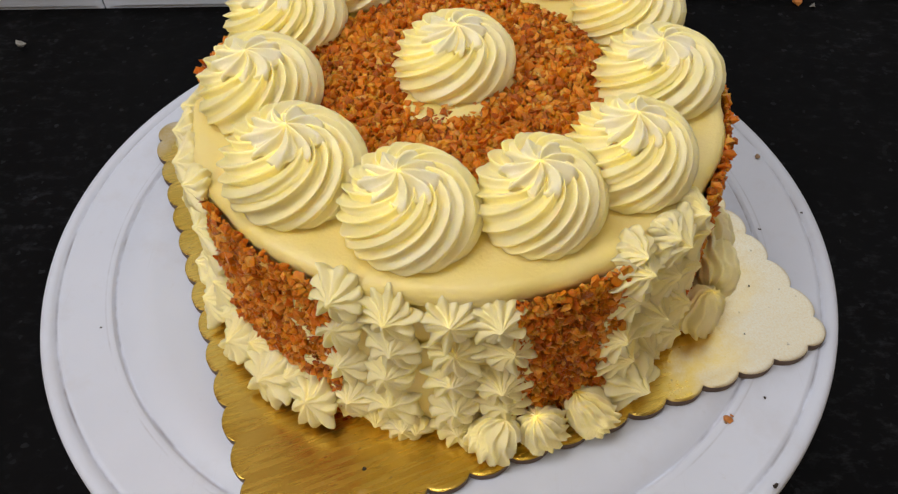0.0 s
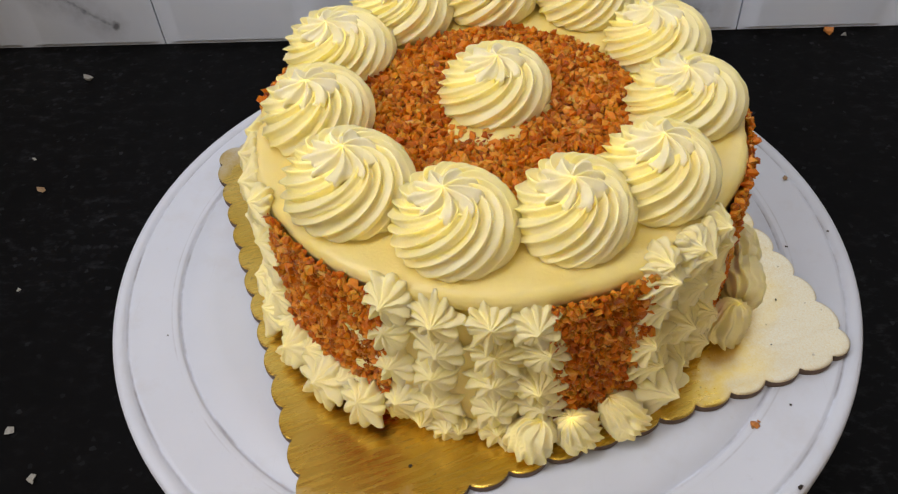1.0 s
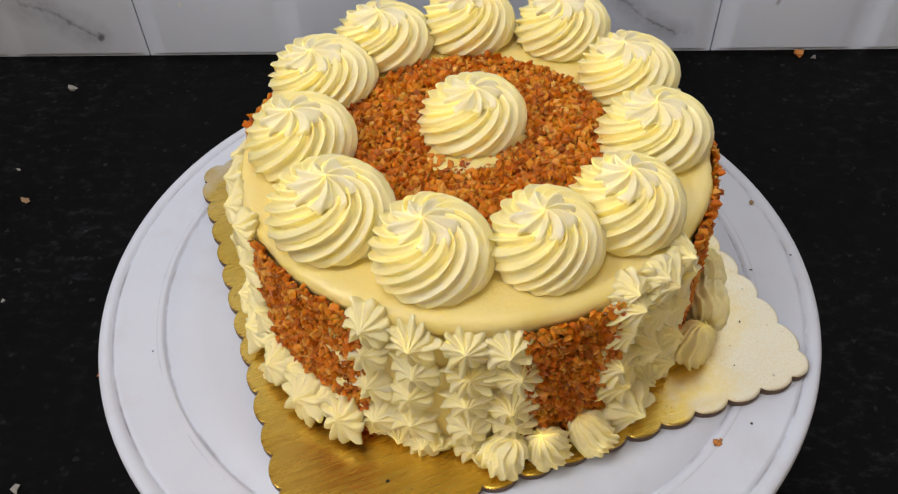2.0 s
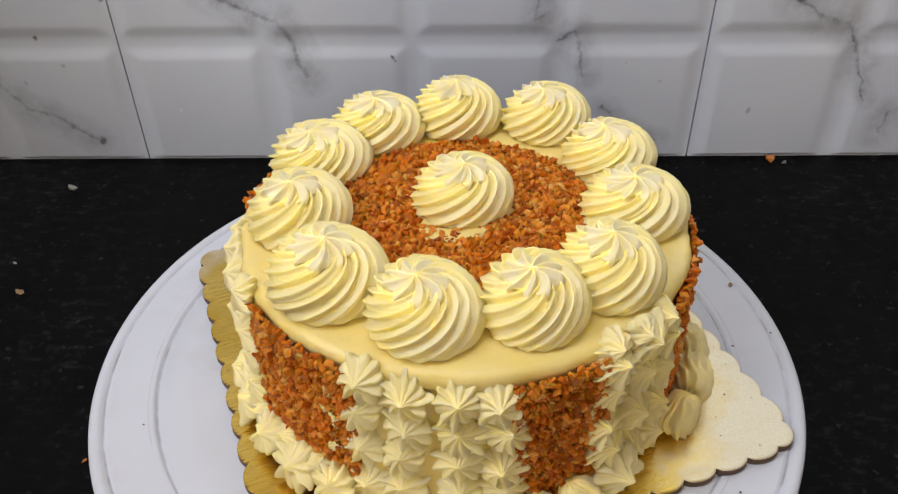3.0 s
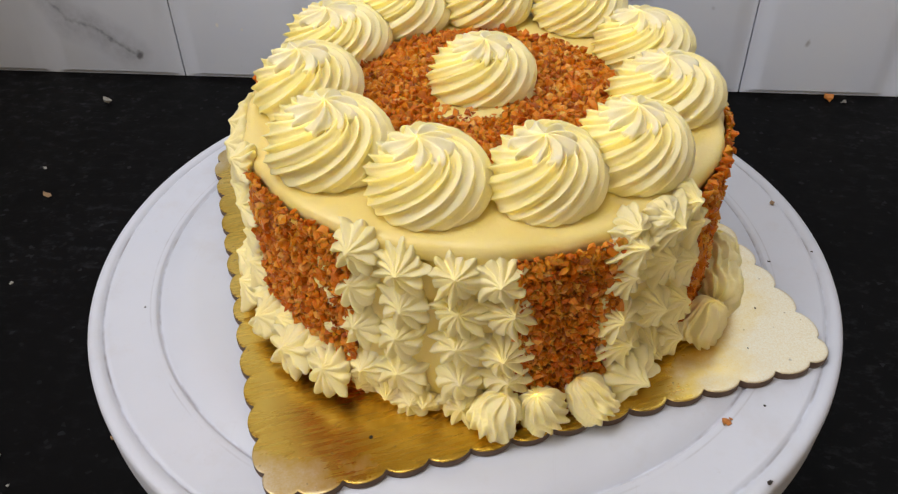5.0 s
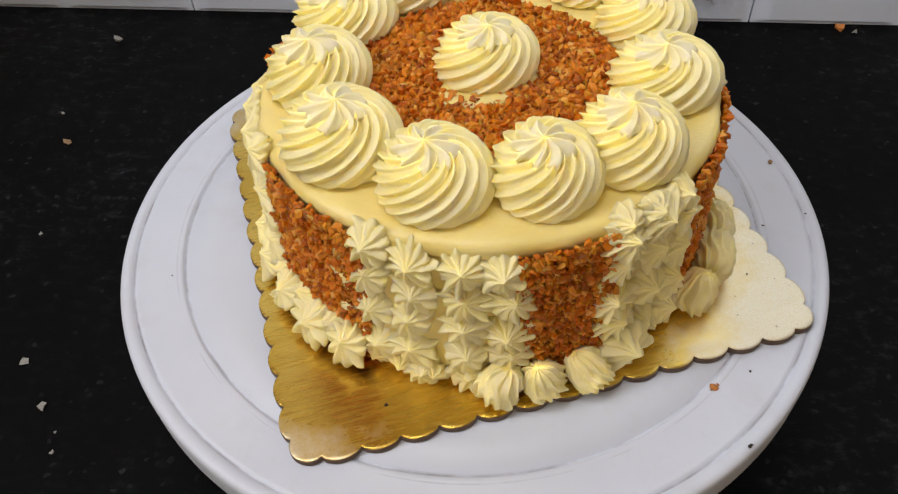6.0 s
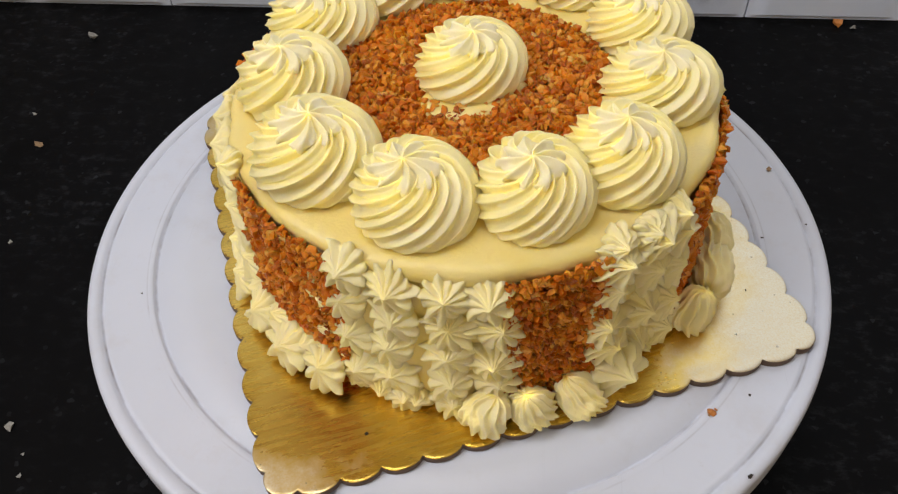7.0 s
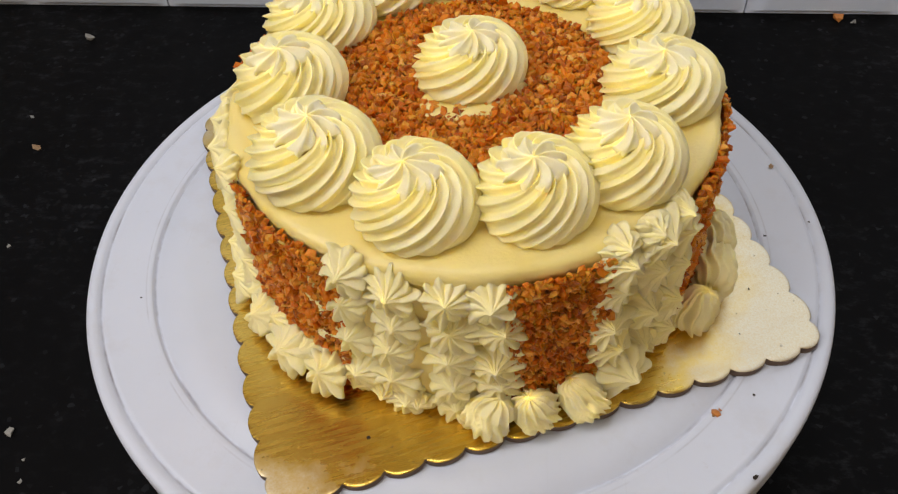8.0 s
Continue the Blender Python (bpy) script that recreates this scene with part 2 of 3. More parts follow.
def make_marble():
    k = Mat("marble_print_tile")
    geo = k.node("ShaderNodeNewGeometry").outputs["Position"]
    flat = k.vmath("MULTIPLY", geo, (1.0, 0.0, 1.0))
    warp = k.node("ShaderNodeTexNoise", Vector=geo, Scale=45.0, Detail=5.0, Roughness=0.65).outputs["Color"]
    at = k.vmath("ADD", flat, k.vmath("MULTIPLY", k.vmath("SUBTRACT", warp, (0.5, 0.5, 0.5)), (0.014, 0.0, 0.014)))
    total = None
    for width, *pts in VEINS:
        for (ax, az), (bx, bz) in zip(pts, pts[1:]):
            d = Vector((bx - ax, 0, bz - az))
            rel = k.vmath("SUBTRACT", at, (ax, 0.0, az))
            s = k.math("DIVIDE", k.vmath("DOT_PRODUCT", rel, tuple(d), out=1), d.dot(d), clamp=True)
            sc = k.t.nodes.new("ShaderNodeVectorMath")
            sc.operation = "SCALE"
            sc.inputs[0].default_value = d
            k.put(sc.inputs["Scale"], s)
            gap = k.vmath("LENGTH", k.vmath("SUBTRACT", rel, sc.outputs[0]), out=1)
            core = k.math("MULTIPLY", k.math("SUBTRACT", 1.0, k.math("DIVIDE", gap, width * 1.3), clamp=True), 0.85)
            halo = k.math("MULTIPLY", k.math("SUBTRACT", 1.0, k.math("DIVIDE", gap, width * 6.5), clamp=True), 0.42)
            both = k.math("MAXIMUM", core, halo)
            total = both if total is None else k.math("MAXIMUM", total, both)
    patch = k.node("ShaderNodeTexNoise", Vector=geo, Scale=70.0, Detail=4.0, Roughness=0.7).outputs["Fac"]
    vein = k.math("MULTIPLY", total, k.math("ADD", k.math("MULTIPLY", patch, 2.6), -0.62), clamp=True)
    cloud = k.node("ShaderNodeTexNoise", Vector=geo, Scale=9.0, Detail=5.0, Roughness=0.6).outputs["Fac"]
    base = k.ramp(cloud, (0.35, (0.77, 0.84, 1.0)), (0.62, (0.82, 0.88, 1.0)))
    far = k.ramp(k.node("ShaderNodeTexNoise", Vector=geo, Scale=260.0, Detail=2.0).outputs["Fac"], (0.77, grey(0)), (0.82, grey(1)))
    base = k.mix(k.math("MULTIPLY", far, 0.25), base, (0.25, 0.24, 0.25, 1))
    # brown reflection and shade towards the wall's left, painted into the tiles
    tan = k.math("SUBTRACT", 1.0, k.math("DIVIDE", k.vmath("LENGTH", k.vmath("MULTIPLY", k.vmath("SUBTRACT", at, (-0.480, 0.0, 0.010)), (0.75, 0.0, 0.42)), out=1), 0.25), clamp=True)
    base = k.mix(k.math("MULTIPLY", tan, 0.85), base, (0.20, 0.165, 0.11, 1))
    for x, z, r, dark in SPECKS:
        gap = k.vmath("LENGTH", k.vmath("SUBTRACT", k.vmath("ADD", flat, k.vmath("MULTIPLY", k.vmath("SUBTRACT", warp, (0.5, 0.5, 0.5)), (0.013, 0.0, 0.013))), (x, 0.0, z)), out=1)
        on = k.math("MULTIPLY", k.math("SUBTRACT", 1.0, k.math("DIVIDE", gap, r * 1.2), clamp=True), 1.6, clamp=True)
        base = k.mix(k.math("MULTIPLY", on, dark), base, (0.07, 0.065, 0.07, 1))
    for x, z, r in DROPS:
        gap = k.vmath("LENGTH", k.vmath("MULTIPLY", k.vmath("SUBTRACT", flat, (x, 0.0, z)), (1.3, 0.0, 0.9)), out=1)
        base = k.mix(k.math("MULTIPLY", k.math("SUBTRACT", 1.0, k.math("DIVIDE", gap, r), clamp=True), 2.0, clamp=True), base, (0.85, 0.85, 0.84, 1))
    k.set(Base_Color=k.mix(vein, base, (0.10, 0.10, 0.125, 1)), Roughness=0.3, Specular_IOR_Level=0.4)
    k.bump(k.node("ShaderNodeTexNoise", Vector=geo, Scale=90.0, Detail=2.0).outputs["Fac"], 0.05, 0.001)
    return k.m


CREAM = make_cream("buttercream", (0.93, 0.826, 0.37), (0.94, 0.852, 0.50), 0.0026)
STAR_CREAM = make_cream("piped_buttercream", (0.93, 0.820, 0.38), (0.94, 0.848, 0.51), 0.0018)
# paler copy of the cream, putting the tips' highlight into the colour
LIT_TIP_CREAM = make_cream("buttercream_lit_tip", (0.94, 0.855, 0.52), (0.95, 0.88, 0.64), 0.0013)
SMOOTH_CREAM = make_cream("smoothed_buttercream", (0.93, 0.738, 0.225), (0.94, 0.768, 0.295), 0.0014)
PRALINE, PRALINE_BED = make_praline(), make_praline_bed()
PLASTIC, GOLD, GRANITE, MARBLE = make_plastic(), make_gold(), make_granite(), make_marble()
GREEN = make_plain("green_rubber", (0.008, 0.065, 0.045), 0.45)
CARD = make_plain("cardboard_edge", (0.12, 0.075, 0.05), 0.8, 300)
GROUT = make_plain("dark_grout", (0.16, 0.155, 0.15), 0.9, 200)
PAINT = make_plain("wall_paint", (0.42, 0.30, 0.17), 0.7, 12, 0.06)
# dark brown for the unseen upper wall, added to darken the foil's reflection
REFLECTED_DARK = make_plain("reflected_dark_wall", (0.22, 0.13, 0.05), 0.6, 12, 0.08)
WHITEWASH = make_plain("ceiling_paint", (0.78, 0.77, 0.75), 0.8, 10, 0.04)
FLOORTILE = make_plain("floor_tile", (0.42, 0.36, 0.30), 0.4, 15, 0.12)
WOOD = make_plain("cabinet_laminate", (0.20, 0.11, 0.06), 0.45, 30, 0.2)
FRAME = make_plain("window_frame_paint", (0.7, 0.7, 0.68), 0.5, 40, 0.06)
CRUMB_WHITE = make_plain("dried_cream_crumb", (0.32, 0.31, 0.28), 0.7, 400)
CRUMB_TAN = make_plain("tan_crumb", (0.32, 0.20, 0.10), 0.6, 400)
CRUMB_ORANGE = make_plain("orange_crumb", (0.55, 0.20, 0.04), 0.5, 400)
CRUMB_BLACK = make_plain("burnt_crumb", (0.03, 0.022, 0.018), 0.6, 400)


# ---- mesh helpers ----
def mesh_of(name, verts, faces, material, smooth=True):
    me = bpy.data.meshes.new(name)
    me.from_pydata([tuple(v) for v in verts], [], [tuple(int(i) for i in q) for q in faces])
    me.materials.append(material)
    if smooth:
        me.polygons.foreach_set("use_smooth", [True] * len(me.polygons))
    me.update()
    return me


def hold(name, at, label, category, group="", kind=""):
    """An empty at a thing's base."""
    ob = new(name)
    ob.empty_display_size = 0.02
    ob.location = at
    return tagged(ob, label, category, group, kind)


def attach(name, me, parent, m=None, label=""):
    ob = new(name, me)
    ob.parent = parent
    if m is not None:
        ob.matrix_local = m
    return tagged(ob, label)


def grid_faces(rows, cols, closed=True):
    f = []
    for i in range(rows - 1):
        for j in range(cols if closed else cols - 1):
            a, b = i * cols + j, i * cols + (j + 1) % cols
            f.append((a, b, b + cols, a + cols))
    return f


def lathe(name, profile, material, n=128, smooth=True, jitter=None):
    """Turn (radius, height) pairs about z; jitter(angle, radius, z) gives dr, dz."""
    verts = []
    for r, z in profile:
        for j in range(n):
            a = 2 * math.pi * j / n
            dr, dz = jitter(a, r, z) if jitter else (0, 0)
            verts.append(((r + dr) * math.cos(a), (r + dr) * math.sin(a), z + dz))
    return mesh_of(name, verts, grid_faces(len(profile), n), material, smooth)


def box(bm, x0, x1, y0, y1, z0, z1, bevel=0.0):
    made = bmesh.ops.create_cube(bm, size=1.0)["verts"]
    bmesh.ops.scale(bm, vec=(x1 - x0, y1 - y0, z1 - z0), verts=made)
    bmesh.ops.translate(bm, vec=((x0 + x1) / 2, (y0 + y1) / 2, (z0 + z1) / 2), verts=made)
    if bevel:
        edges = list({e for v in made for e in v.link_edges})
        bmesh.ops.bevel(bm, geom=edges, offset=bevel, segments=2, profile=0.5, affect="EDGES")


def box_mesh(name, dims, material, bevel=0.0):
    bm = bmesh.new()
    box(bm, *dims, bevel)
    me = bpy.data.meshes.new(name)
    bm.to_mesh(me)
    bm.free()
    me.materials.append(material)
    return me


def structure(name, dims, material, label, category, bevel=0.0):
    return tagged(new(name, box_mesh(name, dims, material, bevel)), label, category, "", "structure")


# ---- the kitchen ----
WALL_Y = 0.2815
COUNTER_FRONT = -0.36
X0, X1, YB, TOP, FLOOR = -0.80, 1.1, -2.2, 1.65, -0.88
CELL, JOINT_X, ROW_Z = 0.10325, -0.2367, 0.0965
NORTH_X0, NORTH_X1, NORTH_Z0, NORTH_Z1 = JOINT_X + 3 * CELL, JOINT_X + 8 * CELL, ROW_Z + 2 * CELL, 0.96

structure("floor", (X0, X1, YB, WALL_Y + 0.1, FLOOR - 0.05, FLOOR), FLOORTILE, "beige tiled kitchen floor below the worktop", "floor")
structure("ceiling", (X0 - 0.1, X1 + 0.1, YB - 0.1, WALL_Y + 0.1, TOP, TOP + 0.05), WHITEWASH, "plain white painted kitchen ceiling", "ceiling")


def wall_with_opening(name, along, at, thick, lo, hi, o0, o1, oz0, oz1, label, material=None):
    """A wall with a hole through it: along x or y, from lo to hi."""
    bm = bmesh.new()
    for a, b, z0, z1 in ((lo, o0, FLOOR, TOP), (o1, hi, FLOOR, TOP), (o0, o1, FLOOR, oz0), (o0, o1, oz1, TOP)):
        if b - a < 1e-4 or z1 - z0 < 1e-4:
            continue
        if along == "y":
            box(bm, at, at + thick, a, b, z0, z1)
        else:
            box(bm, a, b, at, at + thick, z0, z1)
    me = bpy.data.meshes.new(name)
    bm.to_mesh(me)
    bm.free()
    me.materials.append(material or PAINT)
    return tagged(new(name, me), label, "wall", "", "structure")


# the north, east and south openings are unseen, added to hold the fills
wall_with_opening("wall_north", "x", WALL_Y + 0.012, 0.088, X0, X1, NORTH_X0, NORTH_X1, NORTH_Z0, NORTH_Z1, "kitchen wall with an added, unseen window above the tiles", REFLECTED_DARK)
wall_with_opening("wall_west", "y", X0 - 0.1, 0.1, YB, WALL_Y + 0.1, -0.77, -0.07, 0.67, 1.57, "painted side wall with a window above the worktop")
wall_with_opening("wall_east", "y", X1, 0.1, YB, WALL_Y + 0.1, -0.60, 0.10, 0.55, 1.45, "painted side wall with an added, unseen second window")
wall_with_opening("wall_south", "x", YB - 0.1, 0.1, X0, X1, -0.6, 0.4, FLOOR, 1.25, "unseen painted wall with an added opening for the front fill")

# black granite worktop, one slab with an eased front edge, on its cabinets
structure("worktop", (X0, X1, COUNTER_FRONT, WALL_Y + 0.012, -0.03, 0.0), GRANITE, "black speckled granite kitchen worktop with scattered crumbs", "worktop", 0.004)
structure("cabinet_base", (X0, X1, COUNTER_FRONT + 0.03, WALL_Y + 0.012, FLOOR, -0.03), WOOD, "brown laminate base cabinets under the worktop", "cabinet")

# backsplash of embossed marble-print tiles, four raised fields across each


def tile_mesh(name, cols, rows, low):
    """Raised pillow fields on one tile; the first row may be cut to the height low."""
    gap, flat, slope, deep = 0.0005, 0.0022, 0.0120, 0.0020
    steps = (0.0, 0.12, 0.3, 0.5, 0.7, 0.88, 1.0)

    def axis(count, first):
        at, lift, x = [], [], 0.0
        for i in range(count):
            size = first if i == 0 else CELL
            if i == 0:
                at.append(x + gap)
                lift.append(0.0)
            a, b = flat, slope
            if i == 0 and first < CELL:
                a, b = 0.0012, 0.003
            for s in steps:
                at.append(x + a + b * s)
                lift.append(s * s * (3 - 2 * s))
            for s in reversed(steps):
                at.append(x + size - flat - slope * s)
                lift.append(s * s * (3 - 2 * s))
            x += size
        at.append(x - gap)
        lift.append(0.0)
        return at, lift

    xs, lx = axis(cols, CELL)
    zs, lz = axis(rows, low)
    verts, faces, w, h = [], [], len(xs), len(zs)
    for zz, b in zip(zs, lz):
        for xx, a in zip(xs, lx):
            verts.append((xx, -deep * min(a, b), zz))
    for b in range(h - 1):
        for a in range(w - 1):
            faces.append((b * w + a, b * w + a + 1, (b + 1) * w + a + 1, (b + 1) * w + a))
    ring = list(range(w)) + [b * w + w - 1 for b in range(1, h)] + [(h - 1) * w + a for a in range(w - 2, -1, -1)] + [b * w for b in range(h - 2, 0, -1)]
    base = len(verts)
    for i in ring:
        x, y, zz = verts[i]
        verts += [(x, y, zz), (x, 0.008, zz)]
    for i in range(len(ring)):
        j = (i + 1) % len(ring)
        faces.append((base + 2 * j, base + 2 * i, base + 2 * i + 1, base + 2 * j + 1))
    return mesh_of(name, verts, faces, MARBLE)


def build_backsplash():
    top = hold("backsplash", (0, WALL_Y + 0.008, 0), "white marble-print embossed wall tiles with grey veins", "wall tiles", "", "structure")
    top.location.y -= 0.00265
    top.rotation_euler = (0, 0, 0.0075)
    bm = bmesh.new()
    for x0, x1, z0, z1 in ((X0, X1, 0.0, NORTH_Z0), (X0, NORTH_X0, NORTH_Z0, 0.72), (NORTH_X1, X1, NORTH_Z0, 0.72)):
        box(bm, x0, x1, 0.0, 0.004, z0, z1)
    me = bpy.data.meshes.new("grout")
    bm.to_mesh(me)
    bm.free()
    me.materials.append(GROUT)
    attach("grout", me, top, None, "dark grey grout between the tiles")
    first = tile_mesh("tile", 4, 3, ROW_Z)
    upper = tile_mesh("tile", 4, 4, CELL)
    step = 4 * CELL
    z1 = ROW_Z + 2 * CELL
    for i in (-1, 0, 1, 2):
        attach("tile", first, top, Matrix.Translation((JOINT_X + i * step, -0.004, 0.0)))
        if i != 1:
            attach("tile", tile_mesh("tile", 3, 4, CELL) if i == 0 else upper, top, Matrix.Translation((JOINT_X + i * step, -0.004, z1)))
    return top


# ---- turntable ----
DECK = 0.0795


def build_turntable():
    t = hold("cake_turntable", (0, 0, 0), "white plastic cake turntable with ringed top, on the worktop", "cake stand")
    prof = [(0.0005, DECK), (0.06, DECK), (0.110, DECK), (0.1238, DECK), (0.1243, DECK - 0.0010), (0.1252, DECK - 0.0010), (0.1257, DECK), (0.1262, DECK + 0.0002),
            (0.1275, DECK + 0.0002), (0.1281, DECK), (0.144, DECK), (0.1452, DECK), (0.1457, DECK - 0.0009), (0.1464, DECK - 0.0009), (0.1469, DECK), (0.1502, DECK - 0.0001),
            (0.1516, DECK - 0.0007), (0.1523, DECK - 0.0020), (0.1525, DECK - 0.004), (0.1522, DECK - 0.015), (0.1518, DECK - 0.0172), (0.1500, DECK - 0.0182), (0.1375, DECK - 0.0182), (0.1370, DECK - 0.014), (0.02, DECK - 0.014)]
    attach("turntable_top", lathe("turntable_top", prof, PLASTIC, 192), t)
    skirt = [(0.02, 0.0645), (0.1250, 0.0645), (0.1272, 0.062), (0.1278, 0.058), (0.1272, 0.030), (0.1258, 0.010), (0.1250, 0.0078), (0.1150, 0.0078)]
    attach("base", lathe("base", skirt, PLASTIC, 160), t)
    foot = [(0.110, 0.0082), (0.1252, 0.0082), (0.1262, 0.0074), (0.1268, 0.0055), (0.1268, 0.0015), (0.1262, 0.0), (0.110, 0.0)]
    attach("foot_ring", lathe("foot_ring", foot, GREEN, 160), t, None, "dark green rubber foot ring")
    return t


# ---- cake board ----
BOARD_AT, BOARD_TURN, BOARD_SIDE, BOARD_H = (0.0070, 0.0055), 21.7, 0.2100, 0.0035
BOARD_TOP = DECK + BOARD_H


def scallop_outline(side, lobes, bulge, per, corner=0.012):
    """A round-cornered square with an edge of small round lobes, one of them on each corner."""
    half = side / 2 - bulge
    leg, arc = 2 * (half - corner), corner * math.pi / 2
    total = 4 * (leg + arc)
    pts = []
    for i in range(lobes * per):
        d = (total * i / (lobes * per) + arc / 2 + leg + total * 0.5 / lobes) % total
        k, e = int(d // (leg + arc)), d % (leg + arc)
        if e < leg:
            x, y, nx, ny = -leg / 2 + e, -half, 0.0, -1.0
        else:
            a = -math.pi / 2 + (e - leg) / corner
            nx, ny = math.cos(a), math.sin(a)
            x, y = leg / 2 + corner * nx, -leg / 2 + corner * ny
        b = bulge * abs(math.sin(math.pi * (i % per) / per)) ** 0.65
        x, y = x + nx * b, y + ny * b
        c, s = (1, 0, -1, 0)[k % 4], (0, 1, 0, -1)[k % 4]
        pts.append((x * c - y * s, x * s + y * c))
    return pts


def build_board():
    b = hold("cake_board", (*BOARD_AT, DECK), "scalloped square gold foil cake board on the turntable", "cake board")
    b.rotation_euler = (0, 0, radians(BOARD_TURN))
    o = scallop_outline(BOARD_SIDE, 56, 0.0030, 10)
    n = len(o)

    def ring(scale, z):
        return [(x * scale, y * scale, z) for x, y in o]

    core = ring(0.996, 0.0) + ring(1.0, 0.0005) + ring(1.0, BOARD_H - 0.0003)
    me = mesh_of("card_core", core, grid_faces(3, n) + [tuple(range(n - 1, -1, -1))], CARD)
    attach("card_core", me, b, None, "brown cardboard edge")
    foil = ring(1.0, BOARD_H - 0.0003) + ring(0.9992, BOARD_H - 0.0001) + ring(0.997, BOARD_H)
    rings = [0.988, 0.9, 0.7, 0.4]
    for s in rings:
        foil += ring(s, BOARD_H)
    faces = grid_faces(3 + len(rings), n) + [tuple(range((2 + len(rings)) * n, (3 + len(rings)) * n))]
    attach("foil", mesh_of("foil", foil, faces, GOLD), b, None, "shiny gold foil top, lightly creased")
    return b


# ---- cake ----
CX, CY, CAKE_R = 0.008, -0.002, 0.0862


def top_z(x, y):
    """Height of the cake's top, in the world."""
    return 0.1562 - 0.004 * y


def ease(x, lo, hi):
    q = np.clip((x - lo) / (hi - lo), 0, 1)
    return q * q * (3 - 2 * q)


def swirl(ctrl, R, H, n, rows, per, twist, bow, deep, amp, sharp, wob, calm=0.0):
    """A turned profile with n fluted ribs curling round it: radius, angle and height of every vertex."""
    ctrl = np.array(ctrl)
    seg = np.r_[0, np.cumsum(np.hypot(*np.diff(ctrl, axis=0).T))]
    s = np.linspace(0, 1, rows)
    pr, pz = np.interp(s, seg / seg[-1], ctrl[:, 0]), np.interp(s, seg / seg[-1], ctrl[:, 1])
    for _ in range(2):
        pr[1:-1], pz[1:-1] = (pr[:-2] + 2 * pr[1:-1] + pr[2:]) / 4, (pz[:-2] + 2 * pz[1:-1] + pz[2:]) / 4
    dr, dz = np.gradient(pr * R), np.gradient(pz * H)
    ln = np.hypot(dr, dz)
    S, T = np.meshgrid(s, np.arange(n * per) * 2 * math.pi / (n * per), indexing="ij")
    ph = n * T / (2 * math.pi)
    key = np.floor(ph + 0.5) % n
    curl = twist * (1 - S) ** bow * (1 + 0.07 * np.sin(T + wob[0])) + 0.07 * np.sin(2 * T + wob[1] + 3 * S)
    T = T - curl + 0.5 / n * np.sin(key * 1.9 + wob[5] + 6 * S) * (1 - S)
    v = (ph - np.floor(ph)) ** 0.76
    valley = np.maximum(1 - np.abs(2 * v - 1) ** sharp, 0.15)
    size = np.interp(S, *amp)
    smooth = calm * np.clip(np.cos(T - 0.6), 0, 1) * (1 - ease(S, 0.25, 0.45))
    push = deep * size * (0.3 - (1.0 + 0.35 * np.sin(key * 2.4 + wob[2])) * valley * (1 - smooth))
    lump = 1 + 0.03 * np.sin(T + wob[3]) + 0.018 * np.sin(2 * T + wob[4]) + 0.04 * smooth
    return pr[:, None] * R * lump + (dz / ln)[:, None] * push, T, pz[:, None] * H + (-dr / ln)[:, None] * push


def rosette_mesh(seed, R=0.0205, H=0.0225):
    """A swirled bun of piped cream: thin crests between hollow flutes, and the torn star where the nozzle left it."""
    rnd = random.Random(seed)
    wob = [rnd.uniform(0, 6.28) for _ in range(8)]
    bun = [(0.88, 0.0), (0.975, 0.08), (1.0, 0.20), (0.985, 0.33), (0.945, 0.46), (0.875, 0.58), (0.78, 0.68), (0.66, 0.75), (0.54, 0.79), (0.42, 0.815), (0.28, 0.825), (0.12, 0.82), (0.0, 0.82)]
    star = [(0.47, 0.68), (0.525, 0.75), (0.525, 0.805), (0.47, 0.86), (0.36, 0.90), (0.24, 0.925), (0.13, 0.94), (0.06, 0.955), (0.0, 0.965)]
    n = 15 + seed % 2
    layers = [(swirl(bun, R, H, n, 60, 12, 2.4, 1.15, 0.0029, ([0, 0.1, 0.3, 0.7, 0.85, 1.0], [0.3, 0.6, 1.0, 1.0, 0.7, 0.0]), 2.2, wob, 0.65), 0.0),
              (swirl(star, R, H, 9, 36, 14, 0.55, 1.0, 0.0036, ([0, 0.25, 0.7, 0.9, 1.0], [0.9, 1.0, 0.8, 0.4, 0.0]), 1.8, wob[::-1]), -0.05 * R)]
    verts, faces, slots = [], [], []
    for (rad, T, zz), shift in layers:
        base, (rows, cols) = len(verts), rad.shape
        faces += [tuple(i + base for i in f) for f in grid_faces(rows, cols)]
        slots += [1 if shift else 0] * ((rows - 1) * cols)
        tip = np.linspace(0, 1, rows) ** 2 * 0.05 * R if shift else np.zeros(rows)
        for i in range(rows):
            for j in range(cols):
                x, y, z = rad[i, j] * math.cos(T[i, j]) + shift + tip[i] * math.cos(wob[6]), rad[i, j] * math.sin(T[i, j]) + shift + tip[i] * math.sin(wob[6]), zz[i, j]
                v = 0.00016 * (noise.noise((420 * x, 420 * y, 420 * z + seed)) + 0.6 * noise.noise((1300 * x, 1300 * y, 1300 * z + seed)))
                verts.append((x * (1 + v / R), y * (1 + v / R), max(0.0, z + v)))
    me = mesh_of("rosette", verts, faces, CREAM)
    me.materials.append(LIT_TIP_CREAM)
    me.polygons.foreach_set("material_index", slots)
    return me


